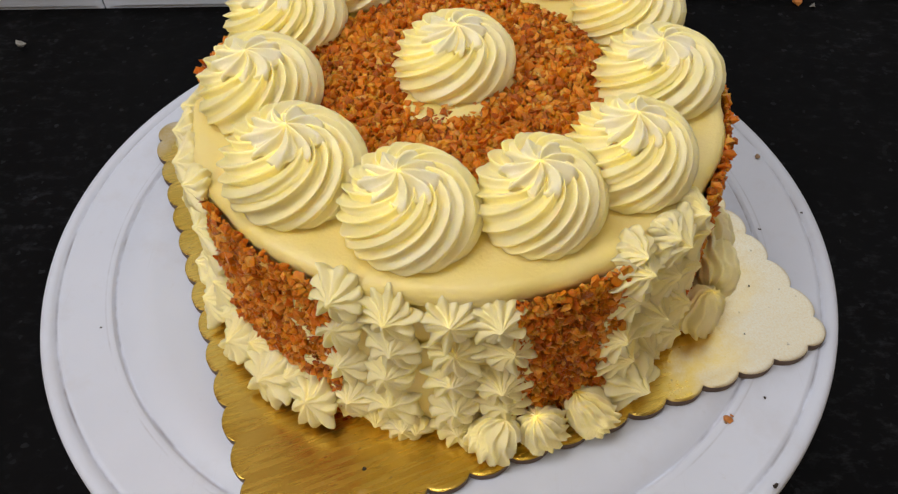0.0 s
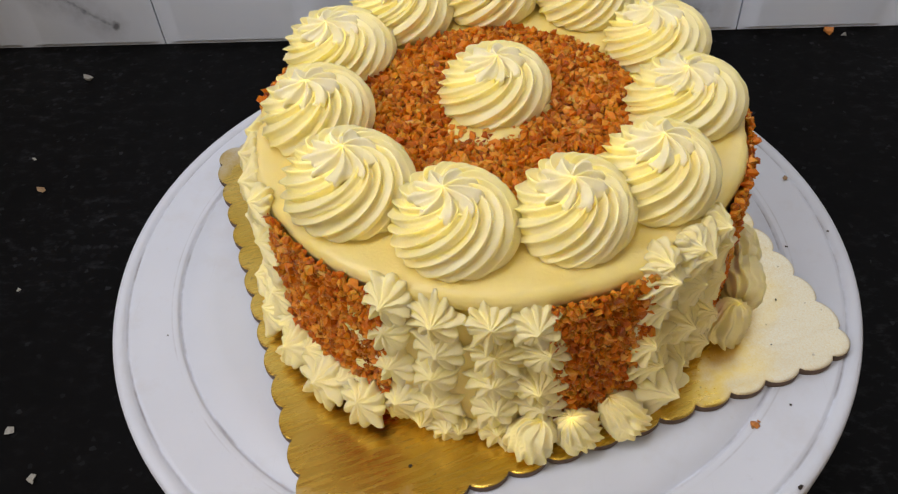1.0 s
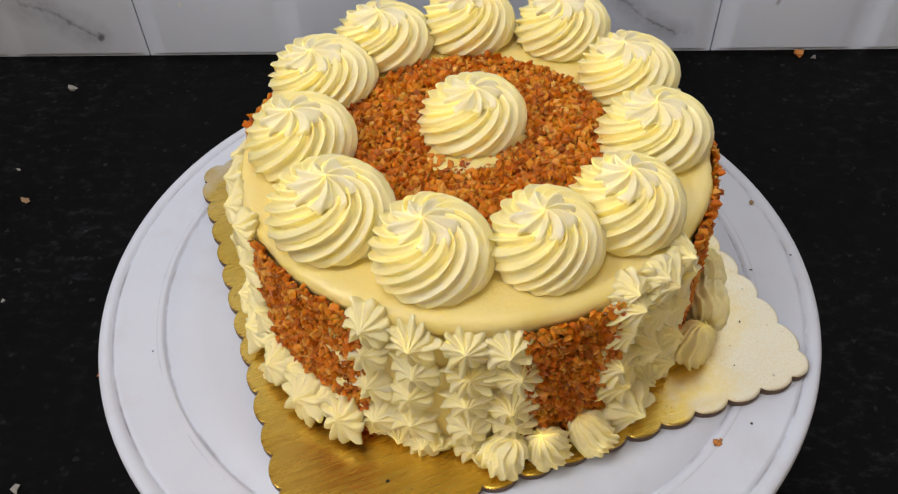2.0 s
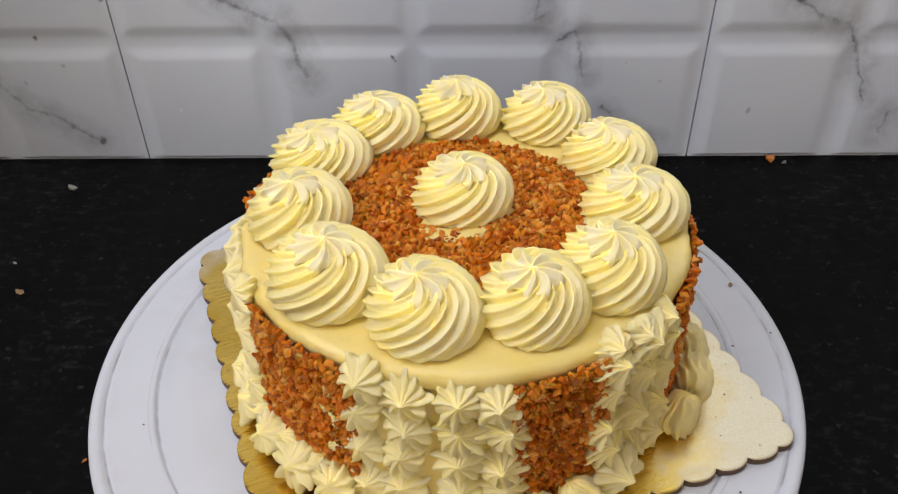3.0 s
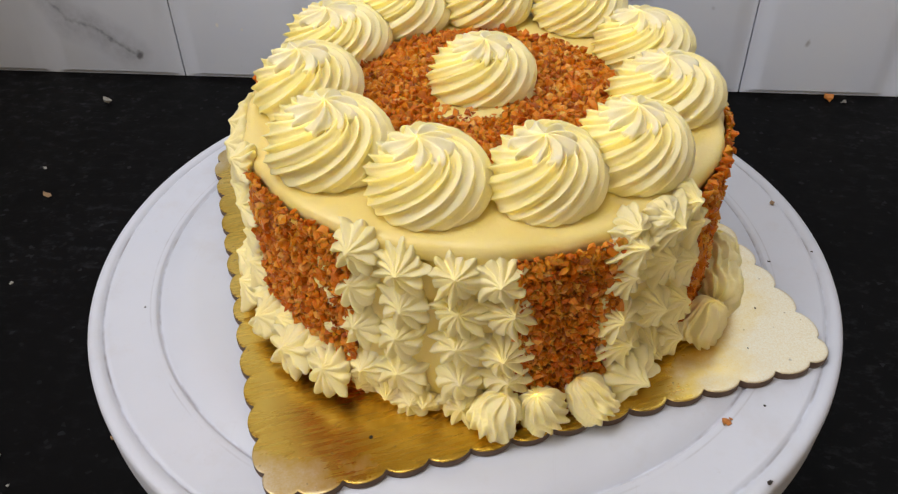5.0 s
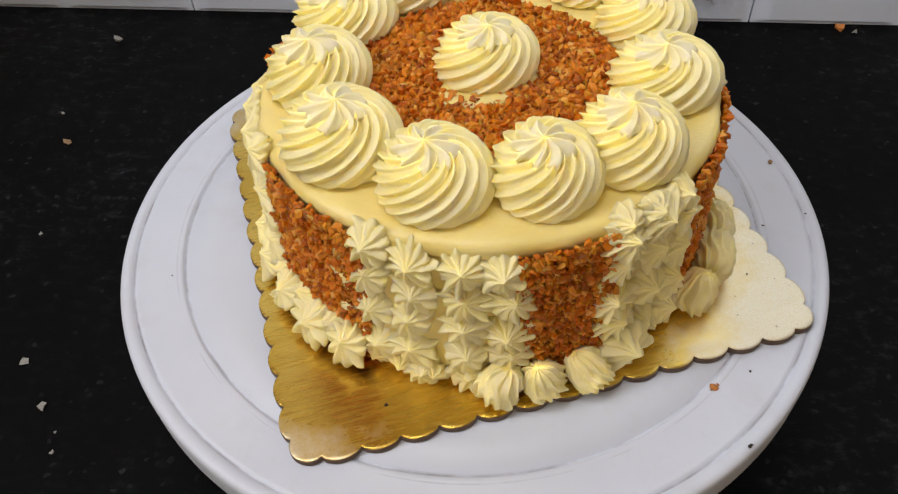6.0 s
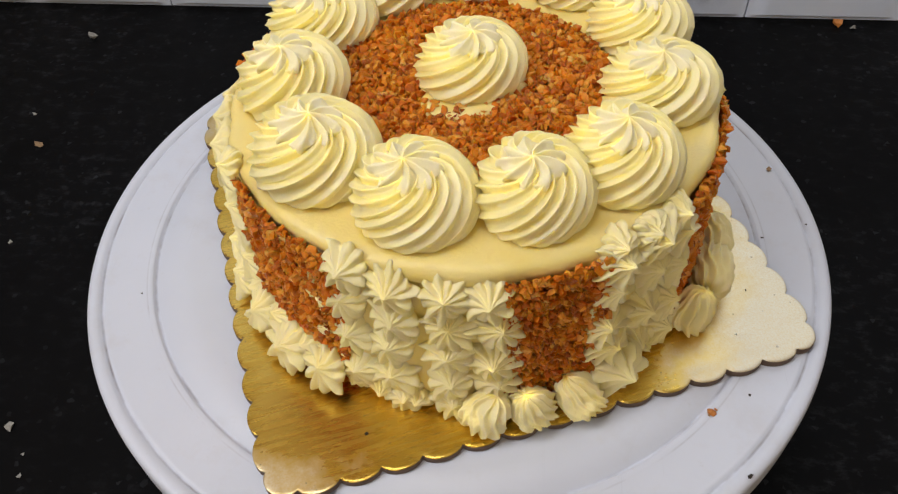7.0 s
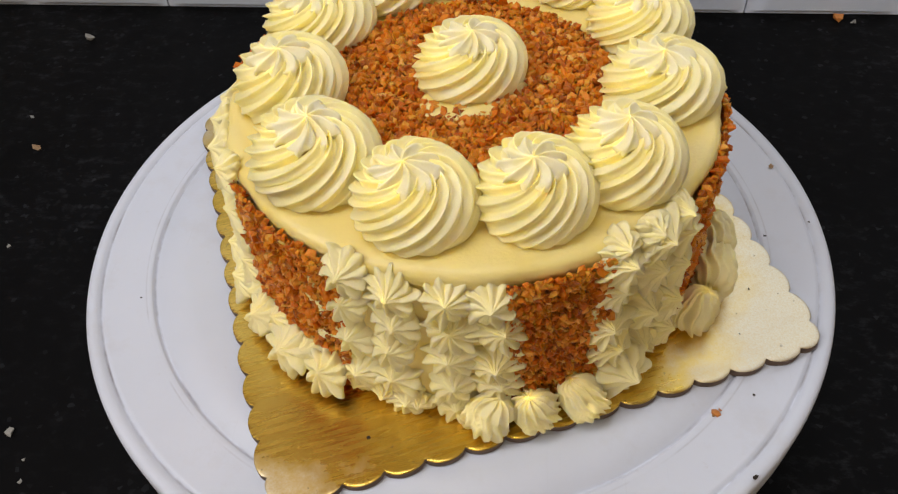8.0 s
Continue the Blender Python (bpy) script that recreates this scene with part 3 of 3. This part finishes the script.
def star_mesh(seed, n=11, twist=0.3):
    """One piped star of unit radius: pointed ridges with deep flutes between them, round a small torn tip along z."""
    rnd = random.Random(seed)
    crest = np.array([(0.80, -0.30), (0.96, -0.14), (1.03, 0.03), (1.0, 0.20), (0.88, 0.36), (0.68, 0.49), (0.46, 0.60), (0.27, 0.72), (0.14, 0.86), (0.05, 0.98), (0.0, 1.0)])
    dale = np.array([(0.60, -0.30), (0.65, -0.20), (0.71, -0.09), (0.71, 0.04), (0.65, 0.18), (0.53, 0.33), (0.38, 0.49), (0.23, 0.66), (0.12, 0.83), (0.04, 0.97), (0.0, 1.0)])
    rows, cols = 22, n * 10
    x, q = np.linspace(0, 1, len(crest)), np.linspace(0, 1, rows)
    cr, cz = np.interp(q, x, crest[:, 0]), np.interp(q, x, crest[:, 1])
    dr, dz = np.interp(q, x, dale[:, 0]), np.interp(q, x, dale[:, 1])
    size = [rnd.uniform(0.72, 1.16) for _ in range(n)]
    bend = [rnd.uniform(-0.22, 0.22) for _ in range(n)]
    flip = [rnd.uniform(-0.14, 0.30) for _ in range(n)]
    tilt, way = 0.16, seed * 2.1
    verts = []
    for i in range(rows):
        for j in range(cols):
            a = 2 * math.pi * j / cols
            w = n * a / (2 * math.pi)
            k, u = int(math.floor(w)) % n, w - math.floor(w)
            c = abs(2 * u - 1)
            f = 0.3 * (1 - c ** 2.2) + 0.7 * (1 - c)
            r = dr[i] + (cr[i] * (1 + (size[k] - 1) * f) - dr[i]) * f
            z = dz[i] + (cz[i] + flip[k] * cr[i] ** 2 - dz[i]) * f
            b = a + (twist + bend[k] * f) * (1 - q[i]) * cr[i]
            px, py = r * math.cos(b), r * math.sin(b)
            g = tilt * q[i] ** 2
            v = 0.06 * noise.noise((4 * px, 4 * py, seed)) + 0.03 * noise.noise((14 * px, 14 * py, seed))
            verts.append((px + g * math.cos(way) + v, py + g * math.sin(way) + 0.04 * noise.noise((6 * px, 6 * py, seed + 5)), z + v))
    return mesh_of("piped_star", verts, grid_faces(rows, cols), STAR_CREAM)


def shell_mesh(seed, n=11):
    """One piped dollop, its uneven ribs wrapping along x, with a torn point at the foot; unit half-length."""
    rnd = random.Random(seed)
    rows, cols = 24, n * 12
    size = [rnd.uniform(0.6, 1.35) for _ in range(n)]
    verts = []
    for i in range(rows):
        s = i / (rows - 1)
        ax = -math.cos(math.pi * s)
        r = math.sin(math.pi * s) ** 0.4 * (1.0 - 0.15 * ax)
        for j in range(cols):
            a = 2 * math.pi * j / cols
            u = n * (a + 0.35 * ax + 0.12 * math.sin(4 * ax + seed)) / (2 * math.pi)
            k = int(math.floor(u)) % n
            u -= math.floor(u)
            f = size[k] * ((u / 0.7) ** 1.7 if u < 0.7 else 0.5 + 0.5 * math.cos(math.pi * (u - 0.7) / 0.3))
            rr = r * (0.80 + 0.25 * f + 0.14 * noise.noise((3 * ax, 2 * math.cos(a), 2 * math.sin(a) + seed)))
            x = ax * (1 + 0.10 * f) + 0.05 * noise.noise((8 * a, 6 * ax, seed))
            y, z = rr * math.cos(a), rr * math.sin(a)
            pull = max(0.0, -math.sin(a - 0.5)) ** 6 * r
            verts.append((x, y - 0.28 * pull, z - 0.10 * pull))
    return mesh_of("piped_shell", verts, grid_faces(rows, cols), STAR_CREAM)


def chips(name, places, sizes, material, seed):
    """Many broken praline chips as one mesh."""
    rnd = np.random.RandomState(seed)
    g = (1 + 5 ** 0.5) / 2
    ico = np.array([(-1, g, 0), (1, g, 0), (-1, -g, 0), (1, -g, 0), (0, -1, g), (0, 1, g), (0, -1, -g), (0, 1, -g), (g, 0, -1), (g, 0, 1), (-g, 0, -1), (-g, 0, 1)]) / 1.9
    tri = np.array([(0, 11, 5), (0, 5, 1), (0, 1, 7), (0, 7, 10), (0, 10, 11), (1, 5, 9), (5, 11, 4), (11, 10, 2), (10, 7, 6), (7, 1, 8), (3, 9, 4), (3, 4, 2), (3, 2, 6), (3, 6, 8), (3, 8, 9), (4, 9, 5), (2, 4, 11), (6, 2, 10), (8, 6, 7), (9, 8, 1)])
    verts, faces = [], []
    for k, (p, s) in enumerate(zip(places, sizes)):
        v = ico * (1 + rnd.uniform(-0.6, 0.55, (12, 1)))
        v = v * rnd.uniform(0.65, 1.3, 3)
        q, _ = np.linalg.qr(rnd.normal(size=(3, 3)))
        verts.append(v @ q * s + p)
        faces.append(tri + 12 * k)
    return mesh_of(name, np.concatenate(verts), np.concatenate(faces), material, smooth=False)


# angular stretches of the side, in degrees: praline panels, and columns of stars
PANELS = [(-78, -57.5), (-31.5, 2), (30, 48), (88, 108), (154, 173), (-147, -115.5)]
COLUMNS = [-111.8, -102.2, -90.6, -81.5, -56.0, -46.0, -37.0, 7, 16, 25, 52, 61, 71, 81, 114, 123, 133, 147, 180, -171, -161.5, -152.5]
ROWS_Z = [0.1485, 0.1335, 0.1184, 0.1030, 0.0910]
# the columns that face the front were piped unevenly: heights of their stars
UNEVEN = {-111.8: (0.1500, 0.1335, 0.1165, 0.0985), -102.2: (0.1480, 0.1345, 0.1175, 0.1015, 0.0905), -90.6: (0.1475, 0.1318, 0.1184, 0.1030, 0.0900), -81.5: (0.1460, 0.1308, 0.1155, 0.1035),
          -56.0: (0.1500, 0.1375, 0.1220, 0.1090, 0.0925), -46.0: (0.1500, 0.1350, 0.1165, 0.0960), -37.0: (0.1450, 0.1290, 0.1110, 0.0930)}
# rosettes round the rim and the one in the middle: x, y, radius, height
RIM_ROSETTES = [(-0.0054, -0.0622, 0.0198, 0.0230), (0.0306, -0.0588, 0.0188, 0.0240), (0.0583, -0.0415, 0.0190, 0.0240), (0.0718, -0.0038, 0.0202, 0.0206), (0.0670, 0.0338, 0.0194, 0.0198), (0.0434, 0.0645, 0.0198, 0.0208),
                (0.0049, 0.0680, 0.0198, 0.0226), (-0.0308, 0.0568, 0.0204, 0.0200), (-0.0524, 0.0316, 0.0210, 0.0195), (-0.0542, -0.0095, 0.0199, 0.0230), (-0.0386, -0.0450, 0.0213, 0.0236)]


def outward(angle, r, z, turn=0.0, droop=0.0):
    """A pose whose z points out of the cake's side."""
    a = radians(angle)
    out = Vector((math.cos(a), math.sin(a), -math.sin(radians(droop)))).normalized()
    side = Vector((-math.sin(a), math.cos(a), 0))
    up = out.cross(side)
    m = Matrix((side, up, out)).transposed().to_4x4()
    m.translation = (r * math.cos(a), r * math.sin(a), z - BOARD_TOP)
    return m @ pose(0, 0, 0, 0, 0, turn)


def build_cake():
    rnd = random.Random(11)
    cake = hold("layer_cake", (CX, CY, BOARD_TOP), "round praline cake piped with pale yellow buttercream, on a gold board", "cake")

    def lz(a, r):
        return top_z(CX + r * math.cos(a), CY + r * math.sin(a)) - BOARD_TOP

    # body under the decoration
    n = 160
    verts = []
    for k, (r, h) in enumerate([(0.004, 0.0), (CAKE_R - 0.0005, 0.0), (CAKE_R, 0.03), (CAKE_R - 0.0006, 0.86), (CAKE_R - 0.003, 1.0), (0.004, 1.0)]):
        for j in range(n):
            a = 2 * math.pi * j / n
            z = h * (lz(a, r) - 0.004)
            verts.append((r * math.cos(a), r * math.sin(a), z))
    attach("body", mesh_of("body", verts, grid_faces(6, n), SMOOTH_CREAM), cake)

    # smooth cream collar with a soft uneven lip
    prof = [(0.030, -0.0042), (0.036, -0.0012), (0.045, 0.0), (0.070, 0.0), (0.0795, 0.0), (0.0825, 0.0001), (0.0845, -0.0007), (0.0854, -0.0019), (0.0858, -0.0036), (0.0856, -0.0058), (0.0840, -0.0078)]
    verts = []
    for k, (r, h) in enumerate(prof):
        for j in range(n):
            a = 2 * math.pi * j / n
            v = noise.noise((7 * math.cos(a), 7 * math.sin(a), 0.2 * k))
            w = noise.noise((16 * math.cos(a), 16 * math.sin(a), 4.0))
            rr = r + (0.0010 * v + 0.0006 * w) * (r > 0.08)
            hh = h + (0.0010 * w - 0.0006 * v) * (k > 7) + 0.0003 * v
            verts.append((rr * math.cos(a), rr * math.sin(a), lz(a, r) + hh))
    attach("collar", mesh_of("collar", verts, grid_faces(len(prof), n), SMOOTH_CREAM), cake, None, "smooth pale yellow cream rim")

    # praline bed and chips on the top
    verts = [(r * math.cos(a), r * math.sin(a), lz(a, r) + 0.0004 + 0.0006 * noise.noise((900 * r * math.cos(a), 900 * r * math.sin(a), 0)))
             for r in np.linspace(0.001, 0.052, 26) for a in np.linspace(0, 2 * math.pi, 90, endpoint=False)]
    attach("praline_bed", mesh_of("praline_bed", verts, grid_faces(26, 90), PRALINE_BED), cake)
    places, sizes = [], []
    pitch = 0.00112
    for ix in range(-46, 47):
        for iy in range(-46, 47):
            x, y = (ix + rnd.uniform(-0.5, 0.5)) * pitch, (iy + rnd.uniform(-0.5, 0.5)) * pitch
            if math.hypot(x, y) < 0.051:
                s = rnd.choice((0.0005, 0.0006, 0.0008, 0.0010, 0.0012, 0.0016))
                heap = 0.0010 * noise.noise((260 * x, 260 * y, 3.0))
                places.append((x, y, top_z(CX + x, CY + y) - BOARD_TOP + s * rnd.uniform(0.0, 1.0) + 0.0007 + heap))
                sizes.append(s)
    tagged(attach("praline_topping", chips("praline_topping", np.array(places), sizes, PRALINE, 3), cake, None, "golden brown crushed praline"), kind="stuff")

    # praline panels on the side
    for lo, hi in PANELS:
        cols, rows = int((hi - lo) * 1.2) + 2, 44
        verts = []
        for i in range(rows):
            for j in range(cols):
                a = radians(lo - 1.5 + (hi - lo + 3) * j / (cols - 1))
                r = CAKE_R + 0.0006 + 0.0005 * noise.noise((60 * a, i * 0.9, lo))
                verts.append((r * math.cos(a), r * math.sin(a), (lz(a, r) - 0.0046) * i / (rows - 1)))
        attach("praline_panel", mesh_of("praline_panel", verts, grid_faces(rows, cols, False), PRALINE_BED), cake)
        places, sizes = [], []
        a = lo - 1.0
        while a < hi + 1.0:
            z = 0.0008
            while z < lz(radians(a), CAKE_R) - 0.0036 + 0.0014 * noise.noise((40 * radians(a), 2.0, 0.0)):
                s = rnd.choice((0.0005, 0.0006, 0.0008, 0.0010, 0.0012, 0.0016))
                b = radians(a + rnd.uniform(-0.55, 0.55))
                r = CAKE_R + 0.0010 + s * rnd.uniform(0.0, 1.0) + 0.0012 * noise.noise((22 * b, 260 * z, 7.0))
                places.append((r * math.cos(b), r * math.sin(b), z + rnd.uniform(-0.0008, 0.0008)))
                sizes.append(s)
                z += 0.00118
            a += 0.76
        tagged(attach("praline_coating", chips("praline_coating", np.array(places), sizes, PRALINE, int(lo + 400)), cake, None, "caramel brown crushed praline"), kind="stuff")

    # rosettes
    kinds = [rosette_mesh(s) for s in (1, 2, 3, 4)]
    for k, (x, y, r, h) in enumerate(RIM_ROSETTES):
        m = pose(x - CX, y - CY, top_z(x, y) - BOARD_TOP - 0.0006, rnd.uniform(-2, 2), rnd.uniform(-2, 2), rnd.uniform(-30, 30)) @ Matrix.Diagonal((r / 0.0202, r / 0.0202, h / 0.0225, 1))
        attach("rosette", kinds[k % 4], cake, m)
    attach("rosette", rosette_mesh(9), cake, pose(0.0079 - CX, 0.0034 - CY, top_z(0, 0) - BOARD_TOP + 0.0004, 0, 0, 30) @ Matrix.Diagonal((0.99, 0.97, 0.93, 1)))
    smear = [(0.001, 0.0022), (0.010, 0.0022), (0.0165, 0.0019), (0.0188, 0.0012), (0.0198, -0.0004)]
    attach("cream_smear", lathe("cream_smear", smear, SMOOTH_CREAM, 48, True, lambda a, r, z: (r * (0.10 * math.sin(3 * a + 1) + 0.06 * math.sin(5 * a)), 0.0002 * math.sin(4 * a))),
           cake, Matrix.Translation((0.0065 - CX, -0.0025 - CY, top_z(0, 0) - BOARD_TOP + 0.0008)))

    # columns of stars
    shells = [shell_mesh(s, 12 + s % 3) for s in range(5)]
    stars = [star_mesh(s, 10 + s % 3, 0.15 + 0.2 * (s % 2)) for s in range(8)]
    for c, ang in enumerate(COLUMNS):
        drop = rnd.uniform(-0.0015, 0.0015)
        for i, z in enumerate(UNEVEN.get(ang, ROWS_Z)):
            a = radians(ang)
            zz = z + (top_z(CX + CAKE_R * math.cos(a), CY + CAKE_R * math.sin(a)) - 0.1566) * (1 - i / 5) + drop + rnd.uniform(-0.0009, 0.0009) - 0.0008 * (i == 0)
            size = rnd.uniform(0.0090, 0.0098) if i == 0 else rnd.uniform(0.0089, 0.0099)
            lift = rnd.uniform(-32, -14)
            if i == 0 and (ang > 140 or ang < -148):
                zz, lift, size = zz + 0.0030, -28.0, 0.0094
            if not -120 < ang < -28:
                size *= 0.93
            if i and -175 < ang < -148:
                size *= 1.12
            m = outward(ang + rnd.uniform(-0.9, 0.9), CAKE_R + (0.0004 if -120 < ang < -28 else 0.0014 if -175 < ang < -148 else -0.0004), zz, rnd.uniform(0, 360), lift)
            attach("piped_star", stars[(c * 5 + i * 3) % 8], cake, m @ Matrix.Diagonal((size, size, size * (rnd.uniform(0.72, 0.88) if -60 < ang < -28 else rnd.uniform(0.54, 0.70)), 1)))

    # short torn ends where the columns meet the board
    for k, (ang, z) in enumerate(((-113.5, 0.0905), (-107.0, 0.0900), (-98.5, 0.0890), (-86.0, 0.0895), (-50.5, 0.0905), (-41.5, 0.0900))):
        attach("piped_star", stars[(k * 3 + 2) % 8], cake, outward(ang, CAKE_R + 0.0006, z, 33 * k, 12) @ Matrix.Diagonal((0.0062, 0.0066, 0.0048, 1)))
    # small stars lying on the rim above the columns at the corner
    for k, (ang, r) in enumerate(((-55.0, 0.0845), (-47.0, 0.0850), (-38.5, 0.0852))):
        attach("piped_star", stars[(k * 3 + 1) % 8], cake, outward(ang, r, 0.1525, 40 * k, -36) @ Matrix.Diagonal((0.0080, 0.0074, 0.0078, 1)))

    # border along the foot of the praline panels
    feet = [(-83.2, 0.0935), (-73.2, 0.0932), (-63.2, 0.0932), (-27, 0.0962), (-3, 0.0955), (30, 0.095), (40, 0.095), (92, 0.095), (103, 0.095), (158, 0.095), (168, 0.095)]
    for k, (ang, r) in enumerate(feet):
        a = radians(ang + rnd.uniform(-0.6, 0.6))
        m = pose((r - 0.001) * math.cos(a), (r - 0.001) * math.sin(a), 0.0082, 0, 0, ang) @ pose(0, 0, 0, rnd.uniform(-8, 8), rnd.uniform(-35, -15), rnd.uniform(0, 360)) @ pose(0, 0, 0, 0, -90, 0)
        attach("piped_shell", shells[k % 5], cake, m @ Matrix.Diagonal((0.0080 * rnd.uniform(0.95, 1.08), 0.0076, 0.0080, 1)))
    # the tall dollop behind the corner
    for ang, r, z, wide, tall in ((-16.0, 0.0955, 0.0100, 0.0098, 0.0108), (-5.5, 0.0945, 0.0100, 0.0088, 0.0105)):
        a = radians(ang)
        attach("piped_shell", shells[int(-ang) % 5], cake, pose(r * math.cos(a), r * math.sin(a), z, 8, -6, ang + 90) @ Matrix.Diagonal((wide, wide * 0.9, tall, 1)))
    # dabs of cream strayed onto the praline
    for ang, z in ((-121.0, 0.1385), (-119.5, 0.1265), (-118.8, 0.1245), (-122.5, 0.1300), (-60.5, 0.1290), (-76.0, 0.1190), (-120.5, 0.1105)):
        size = rnd.uniform(0.0016, 0.0028)
        attach("cream_dab", shells[int(z * 9000) % 5], cake, outward(ang, CAKE_R + 0.0016, z, rnd.uniform(0, 180)) @ Matrix.Diagonal((size * 1.3, size, size * 0.6, 1)))
    # thick ruffled border along the foot of the panel
    attach("piped_star", stars[0], cake, outward(-53.3, 0.0905, 0.0935, 0, -8) @ Matrix.Diagonal((0.0118, 0.0118, 0.0095, 1)))
    for k, ang in enumerate(np.arange(-119.5, -166.0, -5.8)):
        up, r = (0.0026, 0.0885) if k % 2 else (0.0, 0.0925)
        size = rnd.uniform(0.0098, 0.0116)
        attach("piped_star", stars[(k * 3) % 8], cake, outward(ang, r, 0.0935 + up, rnd.uniform(0, 360), rnd.uniform(-65, -25)) @ Matrix.Diagonal((size, size * rnd.uniform(0.85, 1.0), size * 0.68, 1)))
    return cake


# ---- crumbs ----
def crumb(at, size, material, label, seed, long=1.0, tall=0.6):
    me = chips("crumb", np.zeros((1, 3)), [size], material, seed)
    low = min(v.co.z for v in me.vertices)
    for v in me.vertices:
        v.co.z = (v.co.z - low) * tall
        v.co.x *= long
    ob = new("crumb", me)
    ob.location = at
    ob.rotation_euler = (0, 0, seed * 1.7)
    return tagged(ob, label, "crumb", "loose crumbs")


def build_crumbs():
    for k, (x, y, s, m, word) in enumerate([
            (0.0977, -0.0820, 0.0015, CRUMB_ORANGE, "orange praline crumb fallen on the turntable"), (0.0990, -0.0808, 0.0009, CRUMB_ORANGE, "orange praline crumb fallen on the turntable"),
            (0.0966, -0.0832, 0.0008, CRUMB_TAN, "orange praline crumb fallen on the turntable"),
            (0.1364, 0.0432, 0.0014, CRUMB_TAN, "tan praline crumb fallen on the turntable"), (0.1075, -0.1056, 0.0008, CRUMB_BLACK, "tiny burnt crumb on the turntable"),
            (0.1465, 0.0110, 0.0006, CRUMB_BLACK, "tiny burnt crumb on the turntable"), (0.1118, -0.0738, 0.0005, CRUMB_BLACK, "tiny burnt crumb on the turntable"), (-0.1226, -0.0438, 0.0005, CRUMB_BLACK, "tiny burnt crumb on the turntable")]):
        crumb((x, y, DECK), s, m, word, k)
    for k, (x, y) in enumerate([(-0.0216, -0.1010), (0.1092, -0.0501), (0.1007, -0.0420), (0.1156, -0.0288), (0.1260, -0.0010)]):
        crumb((x, y, BOARD_TOP), 0.00045, CRUMB_BLACK, "tiny dark crumb on the gold board", 20 + k)
    for k, (x, y, s, m) in enumerate([
            (-0.2813, 0.2380, 0.0030, CRUMB_WHITE), (0.2480, 0.2750, 0.0022, CRUMB_WHITE), (-0.2724, 0.1250, 0.0022, CRUMB_TAN), (-0.2033, -0.0665, 0.0019, CRUMB_WHITE), (-0.2246, -0.0418, 0.0022, CRUMB_WHITE),
            (-0.3170, 0.0866, 0.0026, CRUMB_TAN), (-0.3125, 0.1011, 0.0024, CRUMB_TAN), (-0.3362, 0.1349, 0.0018, CRUMB_WHITE), (-0.1843, -0.0025, 0.0012, CRUMB_ORANGE),
            (-0.1480, -0.0464, 0.0014, CRUMB_TAN), (-0.1556, -0.0514, 0.0010, CRUMB_TAN), (-0.1916, -0.0789, 0.0009, CRUMB_WHITE), (-0.2877, 0.1540, 0.0010, CRUMB_WHITE), (-0.1889, -0.0894, 0.0011, CRUMB_WHITE), (-0.2552, 0.0458, 0.0009, CRUMB_WHITE)]):
        crumb((x, y, 0.0), s, m, "pale dried crumb lying on the black worktop" if m is CRUMB_WHITE else "tan praline crumb lying on the black worktop", 40 + k, 1.5)
    crumb((0.2378, 0.2785, 0.0), 0.0025, CRUMB_ORANGE, "orange praline crumb against the wall tiles", 77, 1.3, 1.0)


def build_window(name, x, y, inward, sill=0.55):
    """A painted frame in a side wall's opening."""
    w = hold(name, (x, y, sill), "unseen painted window in the side wall, lit by an area lamp", "window", "", "structure")
    a, b = sorted((-0.05 * inward, 0.07 * inward))
    attach("window_sill", box_mesh("window_sill", (a, b, -0.35, 0.35, -0.02, 0.0), FRAME, 0.003), w)
    a, b = sorted((-0.05 * inward, -0.02 * inward))
    for y in (-0.35, 0.32):
        attach("window_frame", box_mesh("window_frame", (a, b, y, y + 0.03, 0.0, 0.90), FRAME), w)


def build_added_north_window():
    # frame of the added north window, out of view
    w = hold("added_window_3", (0.331, WALL_Y + 0.06, NORTH_Z0), "painted window, unseen, added above the tiles for the foil's sheen", "window", "", "structure")
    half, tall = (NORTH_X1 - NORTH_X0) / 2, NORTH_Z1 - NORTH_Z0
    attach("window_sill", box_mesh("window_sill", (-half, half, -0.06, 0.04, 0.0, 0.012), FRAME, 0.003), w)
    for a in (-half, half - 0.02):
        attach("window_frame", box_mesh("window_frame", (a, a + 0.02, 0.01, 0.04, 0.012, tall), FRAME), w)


build_backsplash()
build_added_north_window()
build_window("window_1", X0 - 0.05, -0.42, 1, 0.67)
build_window("added_window_2", X1 + 0.05, -0.25, -1)
build_turntable()
build_board()
build_cake()
build_crumbs()
